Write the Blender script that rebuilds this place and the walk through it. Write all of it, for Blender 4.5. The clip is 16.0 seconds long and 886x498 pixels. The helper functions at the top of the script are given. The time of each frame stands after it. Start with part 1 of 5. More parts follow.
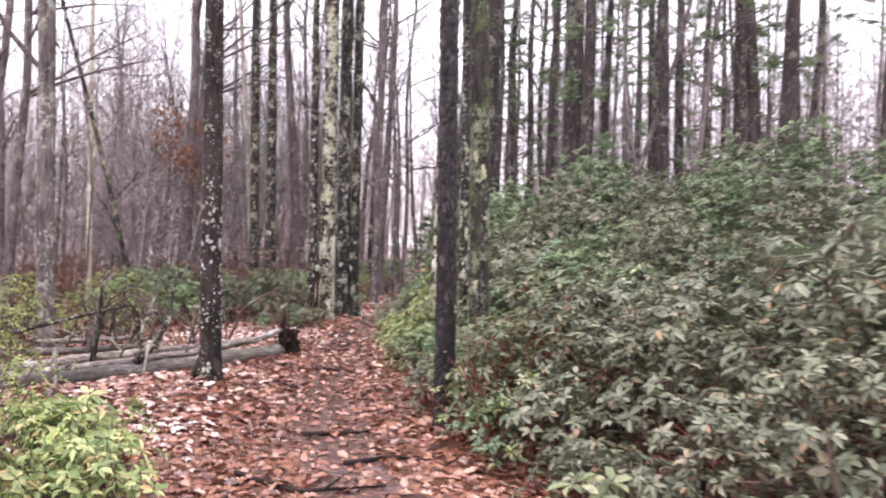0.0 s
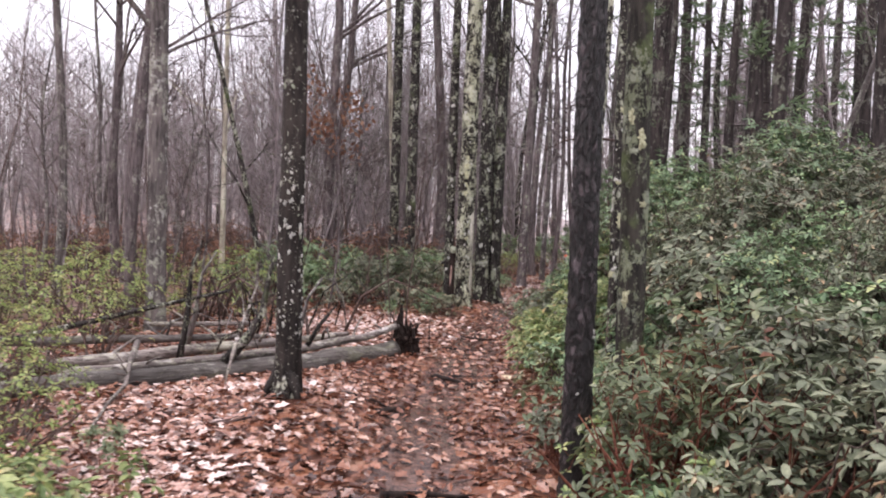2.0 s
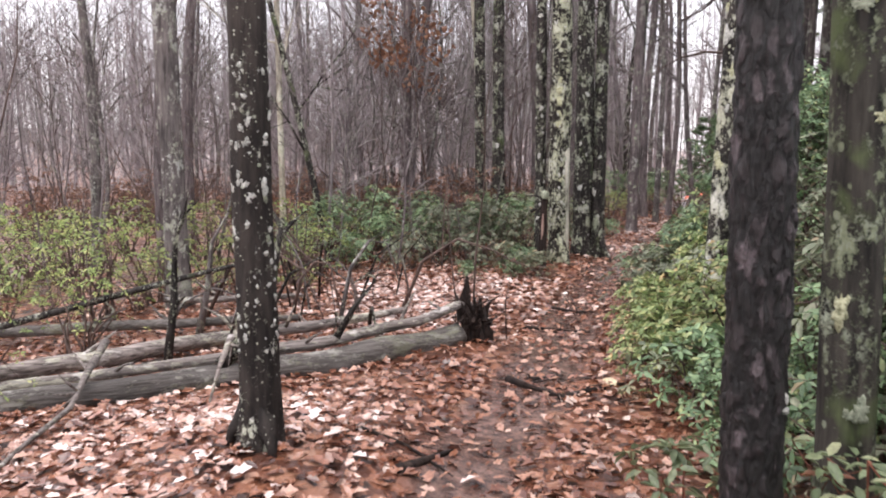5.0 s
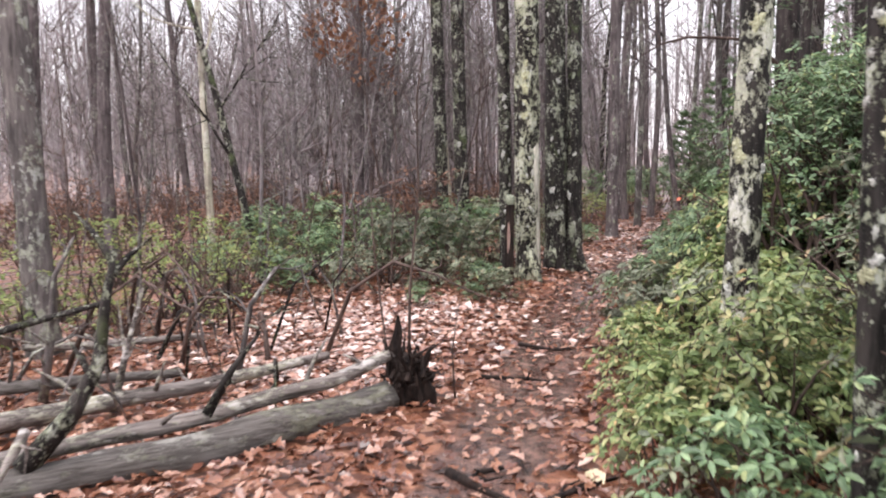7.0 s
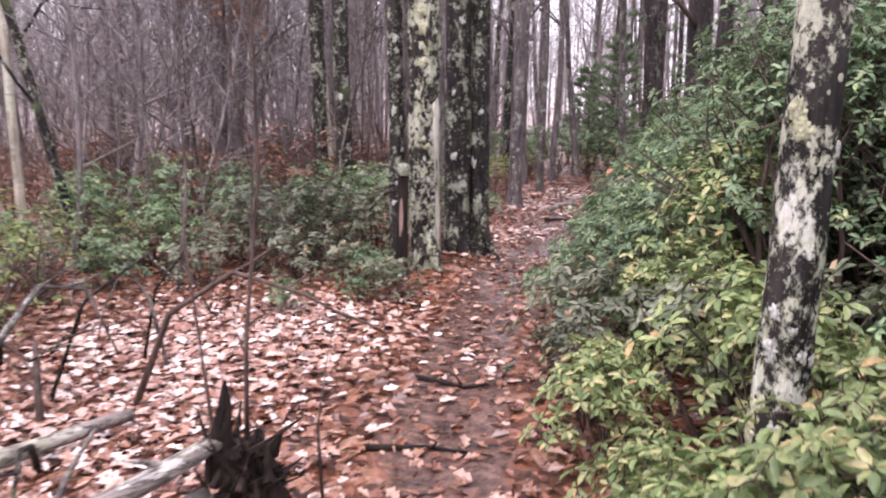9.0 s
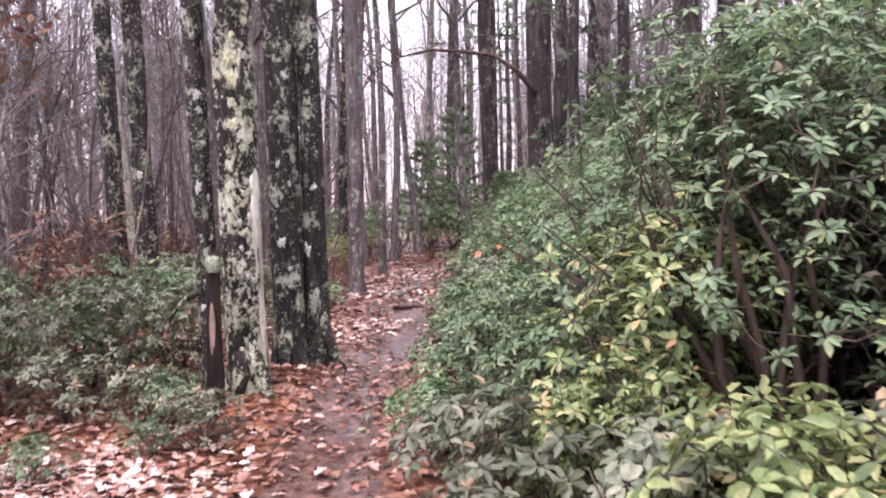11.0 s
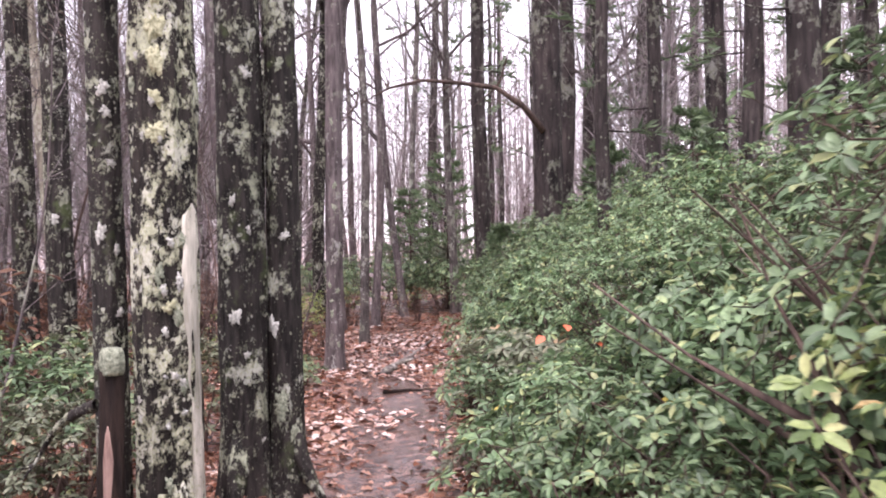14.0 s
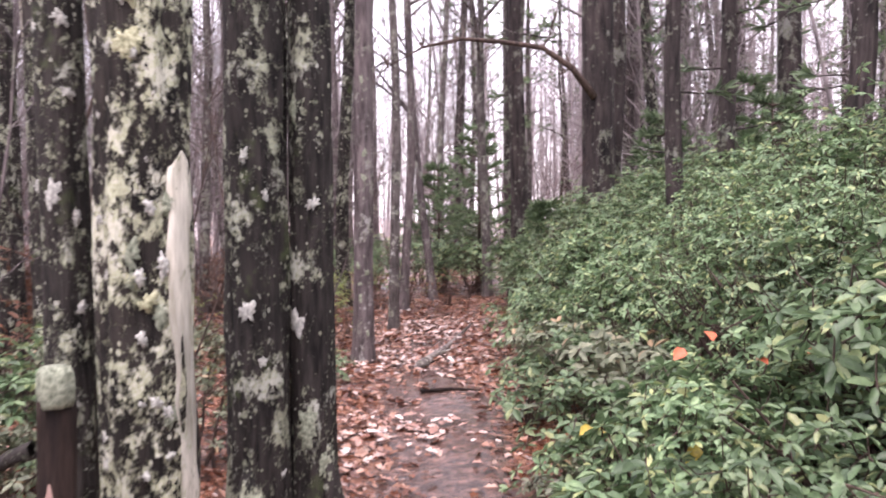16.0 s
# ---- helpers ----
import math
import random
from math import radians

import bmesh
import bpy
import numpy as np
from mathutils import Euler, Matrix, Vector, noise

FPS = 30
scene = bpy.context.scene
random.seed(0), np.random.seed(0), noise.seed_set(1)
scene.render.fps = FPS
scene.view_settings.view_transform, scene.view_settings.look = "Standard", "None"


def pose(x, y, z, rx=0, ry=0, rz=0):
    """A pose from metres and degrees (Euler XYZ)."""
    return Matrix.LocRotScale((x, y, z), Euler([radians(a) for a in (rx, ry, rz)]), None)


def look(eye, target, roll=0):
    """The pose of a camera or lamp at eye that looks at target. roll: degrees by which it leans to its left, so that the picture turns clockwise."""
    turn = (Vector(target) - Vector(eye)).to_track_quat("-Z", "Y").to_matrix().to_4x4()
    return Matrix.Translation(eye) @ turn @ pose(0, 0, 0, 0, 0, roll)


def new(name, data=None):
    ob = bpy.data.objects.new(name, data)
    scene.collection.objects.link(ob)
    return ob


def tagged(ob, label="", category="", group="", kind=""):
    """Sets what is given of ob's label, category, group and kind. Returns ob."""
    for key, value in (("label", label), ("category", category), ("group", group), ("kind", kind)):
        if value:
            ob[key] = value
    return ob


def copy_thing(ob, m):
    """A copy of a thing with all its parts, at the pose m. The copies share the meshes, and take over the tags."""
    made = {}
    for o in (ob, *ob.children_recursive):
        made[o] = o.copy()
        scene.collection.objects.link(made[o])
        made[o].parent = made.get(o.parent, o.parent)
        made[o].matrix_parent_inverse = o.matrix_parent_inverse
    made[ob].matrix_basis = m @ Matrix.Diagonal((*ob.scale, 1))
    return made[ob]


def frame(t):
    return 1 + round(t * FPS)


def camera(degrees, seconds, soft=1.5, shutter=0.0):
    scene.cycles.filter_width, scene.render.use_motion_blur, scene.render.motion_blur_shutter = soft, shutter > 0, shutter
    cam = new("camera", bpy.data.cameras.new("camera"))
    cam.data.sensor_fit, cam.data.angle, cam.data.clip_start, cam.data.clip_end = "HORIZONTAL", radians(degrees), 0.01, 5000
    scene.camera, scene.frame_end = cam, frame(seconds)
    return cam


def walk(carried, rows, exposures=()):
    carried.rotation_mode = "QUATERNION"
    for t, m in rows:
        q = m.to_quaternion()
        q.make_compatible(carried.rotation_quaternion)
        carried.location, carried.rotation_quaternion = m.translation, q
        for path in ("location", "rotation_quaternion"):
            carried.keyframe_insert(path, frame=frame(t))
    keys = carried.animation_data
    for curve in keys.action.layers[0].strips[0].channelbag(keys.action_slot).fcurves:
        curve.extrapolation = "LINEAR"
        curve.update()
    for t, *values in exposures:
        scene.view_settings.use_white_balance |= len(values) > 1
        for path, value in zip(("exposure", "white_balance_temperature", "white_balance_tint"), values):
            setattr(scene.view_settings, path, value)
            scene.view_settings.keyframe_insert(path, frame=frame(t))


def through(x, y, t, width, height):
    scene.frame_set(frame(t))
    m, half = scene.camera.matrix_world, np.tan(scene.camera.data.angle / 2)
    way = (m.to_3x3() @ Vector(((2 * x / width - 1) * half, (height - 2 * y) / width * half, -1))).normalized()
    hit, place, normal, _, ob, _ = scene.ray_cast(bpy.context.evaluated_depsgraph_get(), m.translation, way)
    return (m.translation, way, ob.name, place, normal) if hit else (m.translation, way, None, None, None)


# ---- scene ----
# ------------------------------------------------------------ camera
cam = camera(59.6, 16.0, soft=1.9, shutter=0.5)
PATH = [
    (0, (0.001, 0.0, 1.372), (0.001, 2.0, 1.38), 1.4),
    (0.5, (0.061, 0.439, 1.39), (-0.089, 2.434, 1.382), 0.5),
    (1, (0.094, 0.869, 1.447), (-0.173, 2.851, 1.426), -0.5),
    (1.5, (0.148, 1.294, 1.515), (-0.276, 3.247, 1.464), 0.9),
    (2, (0.141, 1.695, 1.524), (-0.268, 3.651, 1.445), 2.6),
    (2.5, (0.138, 2.073, 1.526), (-0.215, 4.039, 1.424), 1.4),
    (3, (0.14, 2.509, 1.555), (-0.257, 4.465, 1.423), 2.3),
    (3.5, (0.053, 2.87, 1.541), (-0.428, 4.799, 1.327), 0.9),
    (4, (-0.026, 3.203, 1.58), (-0.596, 5.105, 1.336), 0.7),
    (6.5, (-0.131, 5.109, 1.498), (-0.85, 6.961, 1.267), -0.5),
    (7, (-0.304, 5.585, 1.509), (-0.922, 7.472, 1.273), -1.0),
    (7.5, (-0.443, 6.038, 1.543), (-1.042, 7.937, 1.352), -0.2),
    (8, (-0.632, 6.476, 1.516), (-1.169, 8.39, 1.295), -0.7),
    (8.5, (-0.707, 6.921, 1.511), (-1.075, 8.865, 1.214), -0.3),
    (9, (-0.762, 7.352, 1.536), (-1.096, 9.292, 1.183), 0.2),
    (9.5, (-0.832, 7.759, 1.526), (-0.874, 9.731, 1.198), 1.1),
    (10, (-0.884, 8.138, 1.512), (-0.852, 10.121, 1.251), -0.6),
    (12.5, (-1.078, 9.909, 1.487), (-0.965, 11.902, 1.367), -1.4),
    (13, (-1.131, 10.227, 1.491), (-1.031, 12.222, 1.378), -1.4),
    (13.5, (-1.156, 10.554, 1.495), (-1.031, 12.55, 1.461), -1.0),
    (14, (-1.208, 10.873, 1.476), (-1.045, 12.866, 1.453), -1.0),
    (14.5, (-1.279, 11.142, 1.469), (-1.157, 13.138, 1.398), -0.2),
    (15, (-1.294, 11.431, 1.453), (-1.239, 13.428, 1.363), -0.1),
    (15.5, (-1.32, 11.697, 1.429), (-1.285, 13.694, 1.331), 0.3),
    (16, (-1.378, 11.964, 1.444), (-1.263, 13.959, 1.369), -0.4),
]
walk(cam, [(t, look(eye, target, roll)) for t, eye, target, roll in PATH],
     exposures=[(0.0, 1.25, 6500, 23), (0.5, 1.03, 6500, 21), (1.0, 0.92, 6500, 21), (1.5, 0.82, 6500, 20), (2.5, 0.8, 6500, 17), (4.0, 0.9, 6500, 14), (6.5, 1.12, 6500, 13), (8.5, 1.22, 6350, 21), (10.0, 1.28, 6300, 28), (12.5, 1.53, 6300, 27), (14.0, 1.45, 6450, 25), (16.0, 1.47, 6500, 26)])

# ------------------------------------------------------------ overcast daylight
world = bpy.data.worlds.new("overcast_sky")
scene.world = world
world.use_nodes = True
wn, wl = world.node_tree.nodes, world.node_tree.links
wn.clear()
sky = wn.new("ShaderNodeTexSky")
sky.sky_type = "NISHITA"
sky.sun_disc = False
sky.sun_elevation, sky.sun_rotation = radians(70), radians(200)
sky.dust_density, sky.ozone_density = 4.0, 0.6
bg_sky = wn.new("ShaderNodeBackground")
bg_sky.inputs[1].default_value = 0.05
bg_cloud = wn.new("ShaderNodeBackground")
bg_cloud.inputs[0].default_value = (1.0, 0.97, 1.0, 1)
bg_cloud.inputs[1].default_value = 0.85
both = wn.new("ShaderNodeAddShader")
w_out = wn.new("ShaderNodeOutputWorld")
wl.new(sky.outputs[0], bg_sky.inputs[0])
wl.new(bg_sky.outputs[0], both.inputs[0])
wl.new(bg_cloud.outputs[0], both.inputs[1])
wl.new(both.outputs[0], w_out.inputs[0])

sun = new("sun", bpy.data.lights.new("sun", "SUN"))
sun.data.energy, sun.data.angle, sun.data.color = 1.5, radians(60), (1.0, 0.97, 0.94)
sun.matrix_world = look((-2.5, -6.8, 20), (0, 0, 0))

# ------------------------------------------------------------ materials
def material(name):
    m = bpy.data.materials.new(name)
    m.use_nodes = True
    nt = m.node_tree
    return m, nt, nt.nodes["Principled BSDF"]


def ramp(nt, stops, interpolation="LINEAR"):
    r = nt.nodes.new("ShaderNodeValToRGB")
    r.color_ramp.interpolation = interpolation
    e = r.color_ramp.elements
    while len(e) < len(stops):
        e.new(0.5)
    for el, (p, c) in zip(e, stops):
        el.position, el.color = p, (*c, 1)
    return r


def noise_node(nt, vector, scale, detail=4.0, rough=0.6):
    n = nt.nodes.new("ShaderNodeTexNoise")
    n.inputs["Scale"].default_value = scale
    n.inputs["Detail"].default_value = detail
    n.inputs["Roughness"].default_value = rough
    nt.links.new(vector, n.inputs["Vector"])
    return n.outputs["Fac"]


def mix_color(nt, fac, a, b, blend="MIX"):
    n = nt.nodes.new("ShaderNodeMix")
    n.data_type, n.blend_type = "RGBA", blend
    for value, socket in ((fac, n.inputs[0]), (a, n.inputs[6]), (b, n.inputs[7])):
        if isinstance(value, bpy.types.NodeSocket):
            nt.links.new(value, socket)
        else:
            socket.default_value = value if isinstance(value, float) else (*value, 1)
    return n.outputs[2]


def math_node(nt, op, a, b=0.0):
    n = nt.nodes.new("ShaderNodeMath")
    n.operation = op
    for value, socket in ((a, n.inputs[0]), (b, n.inputs[1])):
        if isinstance(value, bpy.types.NodeSocket):
            nt.links.new(value, socket)
        else:
            socket.default_value = value
    return n.outputs[0]


def object_space(nt, scale=(1, 1, 1), shift=True):
    tc = nt.nodes.new("ShaderNodeTexCoord")
    mp = nt.nodes.new("ShaderNodeMapping")
    mp.inputs["Scale"].default_value = scale
    nt.links.new(tc.outputs["Object"], mp.inputs["Vector"])
    if shift:
        info = nt.nodes.new("ShaderNodeObjectInfo")
        nt.links.new(math_node(nt, "MULTIPLY", info.outputs["Random"], 37.0), mp.inputs["Location"])
    return mp.outputs[0]


def laid_space(nt, scale):
    """Object space whose third axis runs along wood that lies to the south-west."""
    at = object_space(nt, shift=False)
    for rotation, size in (((0, 0, radians(45)), (1, 1, 1)), ((radians(-90), 0, 0), (1, 1, 1)), ((0, 0, 0), scale)):
        turn = nt.nodes.new("ShaderNodeMapping")
        turn.inputs["Rotation"].default_value = rotation
        turn.inputs["Scale"].default_value = size
        nt.links.new(at, turn.inputs["Vector"])
        at = turn.outputs[0]
    return at


def bark(name, dark, light, lichen=(0.55, 0.56, 0.5), amount=0.0, spot=24.0, furrow=26.0, moss=0.0, depth=0.6, lying=False):
    """Wet bark: furrows along the stem, blotches, crusts of lichen and a little moss."""
    m, nt, bsdf = material(name)
    along = object_space(nt, (1, 1, 0.16))
    plain = object_space(nt, (1, 1, 0.75))
    if lying:
        along = laid_space(nt, (1, 1, 0.1))
        plain = laid_space(nt, (1, 1, 0.4))
    fine = noise_node(nt, along, furrow, 5)
    broad = noise_node(nt, plain, 2.3, 3)
    col = ramp(nt, [(0.33, dark), (0.62, light)])
    nt.links.new(fine, col.inputs[0])
    tone = ramp(nt, [(0.3, (0.55, 0.55, 0.55)), (0.72, (1.25, 1.22, 1.2))])
    nt.links.new(broad, tone.inputs[0])
    out = mix_color(nt, 1.0, col.outputs[0], tone.outputs[0], "MULTIPLY")
    height = fine
    if moss:
        g = ramp(nt, [(0.62 - moss * 0.2, (0, 0, 0)), (0.72 - moss * 0.2, (1, 1, 1))])
        nt.links.new(noise_node(nt, plain, 4.1, 4), g.inputs[0])
        out = mix_color(nt, math_node(nt, "MULTIPLY", g.outputs[0], 0.7), out, (0.1, 0.13, 0.055))
    if amount:
        crust = noise_node(nt, plain, spot, 9, 0.8)
        patchy = noise_node(nt, plain, spot * 0.24, 3)
        both_n = math_node(nt, "ADD", math_node(nt, "MULTIPLY", crust, 0.6), math_node(nt, "MULTIPLY", patchy, 0.4))
        edge = ramp(nt, [(0.572 - 0.12 * amount, (0, 0, 0)), (0.607 - 0.12 * amount, (1, 1, 1))])
        nt.links.new(both_n, edge.inputs[0])
        dots = nt.nodes.new("ShaderNodeTexVoronoi")
        dots.inputs["Scale"].default_value = spot * 1.5
        nt.links.new(plain, dots.inputs["Vector"])
        pick = nt.nodes.new("ShaderNodeSeparateColor")
        nt.links.new(dots.outputs["Color"], pick.inputs[0])
        reach = math_node(nt, "SUBTRACT", math_node(nt, "MULTIPLY", pick.outputs[0], 0.75), math_node(nt, "ADD", dots.outputs["Distance"], math_node(nt, "MULTIPLY", crust, 1.1)))
        specks = ramp(nt, [(0.0, (0, 0, 0)), (0.06, (0.85, 0.85, 0.85))])
        nt.links.new(math_node(nt, "ADD", reach, 0.1 + 0.1 * amount), specks.inputs[0])
        mask = math_node(nt, "MAXIMUM", edge.outputs[0], specks.outputs[0])
        grey = tuple(c * 0.5 for c in lichen)
        green = (lichen[0] * 0.78, lichen[1] * 0.81, lichen[2] * 0.66)
        shade = ramp(nt, [(0.34, grey), (0.48, green), (0.56, lichen), (0.68, tuple(min(0.75, c * 1.2) for c in lichen))])
        tint = math_node(nt, "ADD", math_node(nt, "MULTIPLY", noise_node(nt, plain, spot * 2.6, 5, 0.75), 0.6), math_node(nt, "MULTIPLY", noise_node(nt, plain, spot * 0.3, 2), 0.4))
        nt.links.new(tint, shade.inputs[0])
        out = mix_color(nt, mask, out, shade.outputs[0])
        height = math_node(nt, "ADD", fine, math_node(nt, "MULTIPLY", mask, 0.25))
    nt.links.new(out, bsdf.inputs["Base Color"])
    bump = nt.nodes.new("ShaderNodeBump")
    bump.inputs["Strength"].default_value, bump.inputs["Distance"].default_value = depth, 0.02
    nt.links.new(height, bump.inputs["Height"])
    nt.links.new(bump.outputs[0], bsdf.inputs["Normal"])
    bsdf.inputs["Roughness"].default_value = 0.8
    bsdf.inputs["Specular IOR Level"].default_value = 0.18
    return m


def leafy(name, colours, rough=0.38, through=0.25, per_object=0.25, spec=0.5, patches=0.0):
    """Leaves: each one takes its own tone, each plant shifts it a little."""
    m, nt, bsdf = material(name)
    geo = nt.nodes.new("ShaderNodeNewGeometry")
    r = ramp(nt, colours)
    pick = geo.outputs["Random Per Island"]
    if patches:
        place = noise_node(nt, object_space(nt, shift=False), patches, 2)
        pick = math_node(nt, "ADD", math_node(nt, "MULTIPLY", pick, 0.72), math_node(nt, "MULTIPLY", math_node(nt, "SUBTRACT", place, 0.34), 1.0))
    nt.links.new(pick, r.inputs[0])
    info = nt.nodes.new("ShaderNodeObjectInfo")
    t = ramp(nt, [(0.0, (1 - per_object,) * 3), (1.0, (1 + per_object,) * 3)])
    nt.links.new(info.outputs["Random"], t.inputs[0])
    mottle = ramp(nt, [(0.3, (0.7, 0.7, 0.7)), (0.7, (1.2, 1.2, 1.15))])
    nt.links.new(noise_node(nt, object_space(nt), 55.0, 3), mottle.inputs[0])
    col = mix_color(nt, 1.0, mix_color(nt, 1.0, r.outputs[0], t.outputs[0], "MULTIPLY"), mottle.outputs[0], "MULTIPLY")
    nt.links.new(col, bsdf.inputs["Base Color"])
    bsdf.inputs["Roughness"].default_value = rough
    bsdf.inputs["Specular IOR Level"].default_value = spec
    if through:
        tr = nt.nodes.new("ShaderNodeBsdfTranslucent")
        nt.links.new(col, tr.inputs[0])
        mx = nt.nodes.new("ShaderNodeMixShader")
        mx.inputs[0].default_value = through
        nt.links.new(bsdf.outputs[0], mx.inputs[1])
        nt.links.new(tr.outputs[0], mx.inputs[2])
        nt.links.new(mx.outputs[0], nt.nodes["Material Output"].inputs[0])
    return m


def earth():
    """Forest floor of matted wet leaves; the worn track is darker, smoother, wetter soil."""
    m, nt, bsdf = material("forest_floor")
    at = object_space(nt, shift=False)
    cells = nt.nodes.new("ShaderNodeTexVoronoi")
    cells.inputs["Scale"].default_value = 13.0
    warp = nt.nodes.new("ShaderNodeTexNoise")
    warp.inputs["Scale"].default_value = 9.0
    nt.links.new(at, warp.inputs["Vector"])
    moved = nt.nodes.new("ShaderNodeVectorMath")
    moved.operation = "MULTIPLY_ADD"
    moved.inputs[1].default_value = (0.12, 0.12, 0.12)
    nt.links.new(warp.outputs["Color"], moved.inputs[0])
    nt.links.new(at, moved.inputs[2])
    nt.links.new(moved.outputs[0], cells.inputs["Vector"])
    tones = ramp(nt, [(0.0, (0.035, 0.018, 0.013)), (0.35, (0.1, 0.042, 0.027)), (0.6, (0.19, 0.083, 0.05)), (0.85, (0.27, 0.13, 0.08)), (1.0, (0.36, 0.22, 0.16))])
    sep = nt.nodes.new("ShaderNodeSeparateColor")
    nt.links.new(cells.outputs["Color"], sep.inputs[0])
    nt.links.new(sep.outputs[0], tones.inputs[0])
    big = ramp(nt, [(0.3, (0.6, 0.55, 0.52)), (0.7, (1.15, 1.05, 1.0))])
    nt.links.new(noise_node(nt, at, 1.1, 4), big.inputs[0])
    litter = mix_color(nt, 1.0, tones.outputs[0], big.outputs[0], "MULTIPLY")
    soil = ramp(nt, [(0.34, (0.022, 0.015, 0.015)), (0.5, (0.1, 0.064, 0.055)), (0.68, (0.27, 0.16, 0.13))])
    nt.links.new(noise_node(nt, at, 12.0, 8, 0.78), soil.inputs[0])
    att = nt.nodes.new("ShaderNodeAttribute")
    att.attribute_name = "worn"
    soft = math_node(nt, "ADD", att.outputs["Fac"], math_node(nt, "MULTIPLY", math_node(nt, "SUBTRACT", noise_node(nt, at, 4.0, 4), 0.5), 1.1))
    mask = ramp(nt, [(0.5, (0, 0, 0)), (0.8, (0.9, 0.9, 0.9))])
    nt.links.new(soft, mask.inputs[0])
    nt.links.new(mix_color(nt, mask.outputs[0], litter, soil.outputs[0]), bsdf.inputs["Base Color"])
    wet = ramp(nt, [(0.35, (0.5, 0.5, 0.5)), (0.62, (0.16, 0.16, 0.16))])
    nt.links.new(noise_node(nt, at, 2.7, 3), wet.inputs[0])
    nt.links.new(mix_color(nt, mask.outputs[0], wet.outputs[0], (0.1, 0.1, 0.1)), bsdf.inputs["Roughness"])
    bump = nt.nodes.new("ShaderNodeBump")
    bump.inputs["Distance"].default_value = 0.016
    smooth = ramp(nt, [(0.0, (0.6, 0.6, 0.6)), (1.0, (0.17, 0.17, 0.17))])
    nt.links.new(mask.outputs[0], smooth.inputs[0])
    nt.links.new(smooth.outputs[0], bump.inputs["Strength"])
    nt.links.new(math_node(nt, "ADD", cells.outputs["Distance"], noise_node(nt, at, 30.0, 4)), bump.inputs["Height"])
    nt.links.new(bump.outputs[0], bsdf.inputs["Normal"])
    return m


M_GROUND = earth()
M_BARK_A = bark("bark_black_spotted", (0.012, 0.01, 0.01), (0.045, 0.038, 0.034), (0.62, 0.62, 0.58), 0.06, 40, 30, depth=0.8)
def plated(name, crack, plate, pale):
    """Old pine bark: flat purplish-grey plates, flaking in layers, between black cracks."""
    m, nt, bsdf = material(name)
    at = object_space(nt, (1, 1, 0.5))
    warp = nt.nodes.new("ShaderNodeTexNoise")
    warp.inputs["Scale"].default_value, warp.inputs["Detail"].default_value = 14.0, 4.0
    nt.links.new(at, warp.inputs["Vector"])
    moved = nt.nodes.new("ShaderNodeVectorMath")
    moved.operation = "MULTIPLY_ADD"
    moved.inputs[1].default_value = (0.055, 0.055, 0.055)
    nt.links.new(warp.outputs["Color"], moved.inputs[0])
    nt.links.new(at, moved.inputs[2])
    edge, cell = nt.nodes.new("ShaderNodeTexVoronoi"), nt.nodes.new("ShaderNodeTexVoronoi")
    edge.feature = "DISTANCE_TO_EDGE"
    for v in (edge, cell):
        v.inputs["Scale"].default_value = 24.0
        nt.links.new(moved.outputs[0], v.inputs["Vector"])
    sep = nt.nodes.new("ShaderNodeSeparateColor")
    nt.links.new(cell.outputs["Color"], sep.inputs[0])
    flake = noise_node(nt, at, 62.0, 6, 0.75)
    tone = ramp(nt, [(0.2, tuple(c * 0.4 for c in plate)), (0.6, plate), (1.0, pale)])
    nt.links.new(math_node(nt, "ADD", math_node(nt, "MULTIPLY", sep.outputs[0], 0.6), math_node(nt, "MULTIPLY", flake, 0.45)), tone.inputs[0])
    gap = ramp(nt, [(0.04, (0, 0, 0)), (0.2, (1, 1, 1))])
    nt.links.new(math_node(nt, "ADD", edge.outputs["Distance"], math_node(nt, "MULTIPLY", math_node(nt, "SUBTRACT", flake, 0.5), 0.7)), gap.inputs[0])
    grain = ramp(nt, [(0.36, (0.35, 0.35, 0.35)), (0.62, (1.35, 1.3, 1.32))])
    nt.links.new(noise_node(nt, at, 150.0, 5, 0.75), grain.inputs[0])
    scaly = mix_color(nt, 1.0, tone.outputs[0], grain.outputs[0], "MULTIPLY")
    nt.links.new(mix_color(nt, gap.outputs[0], crack, scaly), bsdf.inputs["Base Color"])
    bump = nt.nodes.new("ShaderNodeBump")
    bump.inputs["Strength"].default_value, bump.inputs["Distance"].default_value = 1.0, 0.025
    nt.links.new(math_node(nt, "ADD", gap.outputs[0], math_node(nt, "MULTIPLY", flake, 0.5)), bump.inputs["Height"])
    nt.links.new(bump.outputs[0], bsdf.inputs["Normal"])
    bsdf.inputs["Roughness"].default_value = 0.45
    return m


M_BARK_B = plated("bark_scaly_pine", (0.006, 0.005, 0.005), (0.03, 0.023, 0.024), (0.16, 0.132, 0.14))
M_BARK_LICHEN = bark("bark_lichen_grey", (0.009, 0.008, 0.008), (0.05, 0.044, 0.041), (0.42, 0.43, 0.37), 0.4, 34, 30, moss=0.1, depth=1.0)
M_BARK_CRUST = bark("bark_thick_crust", (0.007, 0.006, 0.006), (0.042, 0.036, 0.032), (0.52, 0.52, 0.43), 0.66, 27, 30, depth=1.0)
M_BARK_BLOTCH = bark("bark_blotched", (0.009, 0.008, 0.008), (0.045, 0.04, 0.037), (0.6, 0.59, 0.53), 0.58, 22, 26, depth=1.0)
M_BARK_DIM = bark("bark_dim_lichen", (0.014, 0.013, 0.012), (0.068, 0.062, 0.053), (0.24, 0.26, 0.2), 0.48, 20, 26, moss=0.45, depth=0.8)
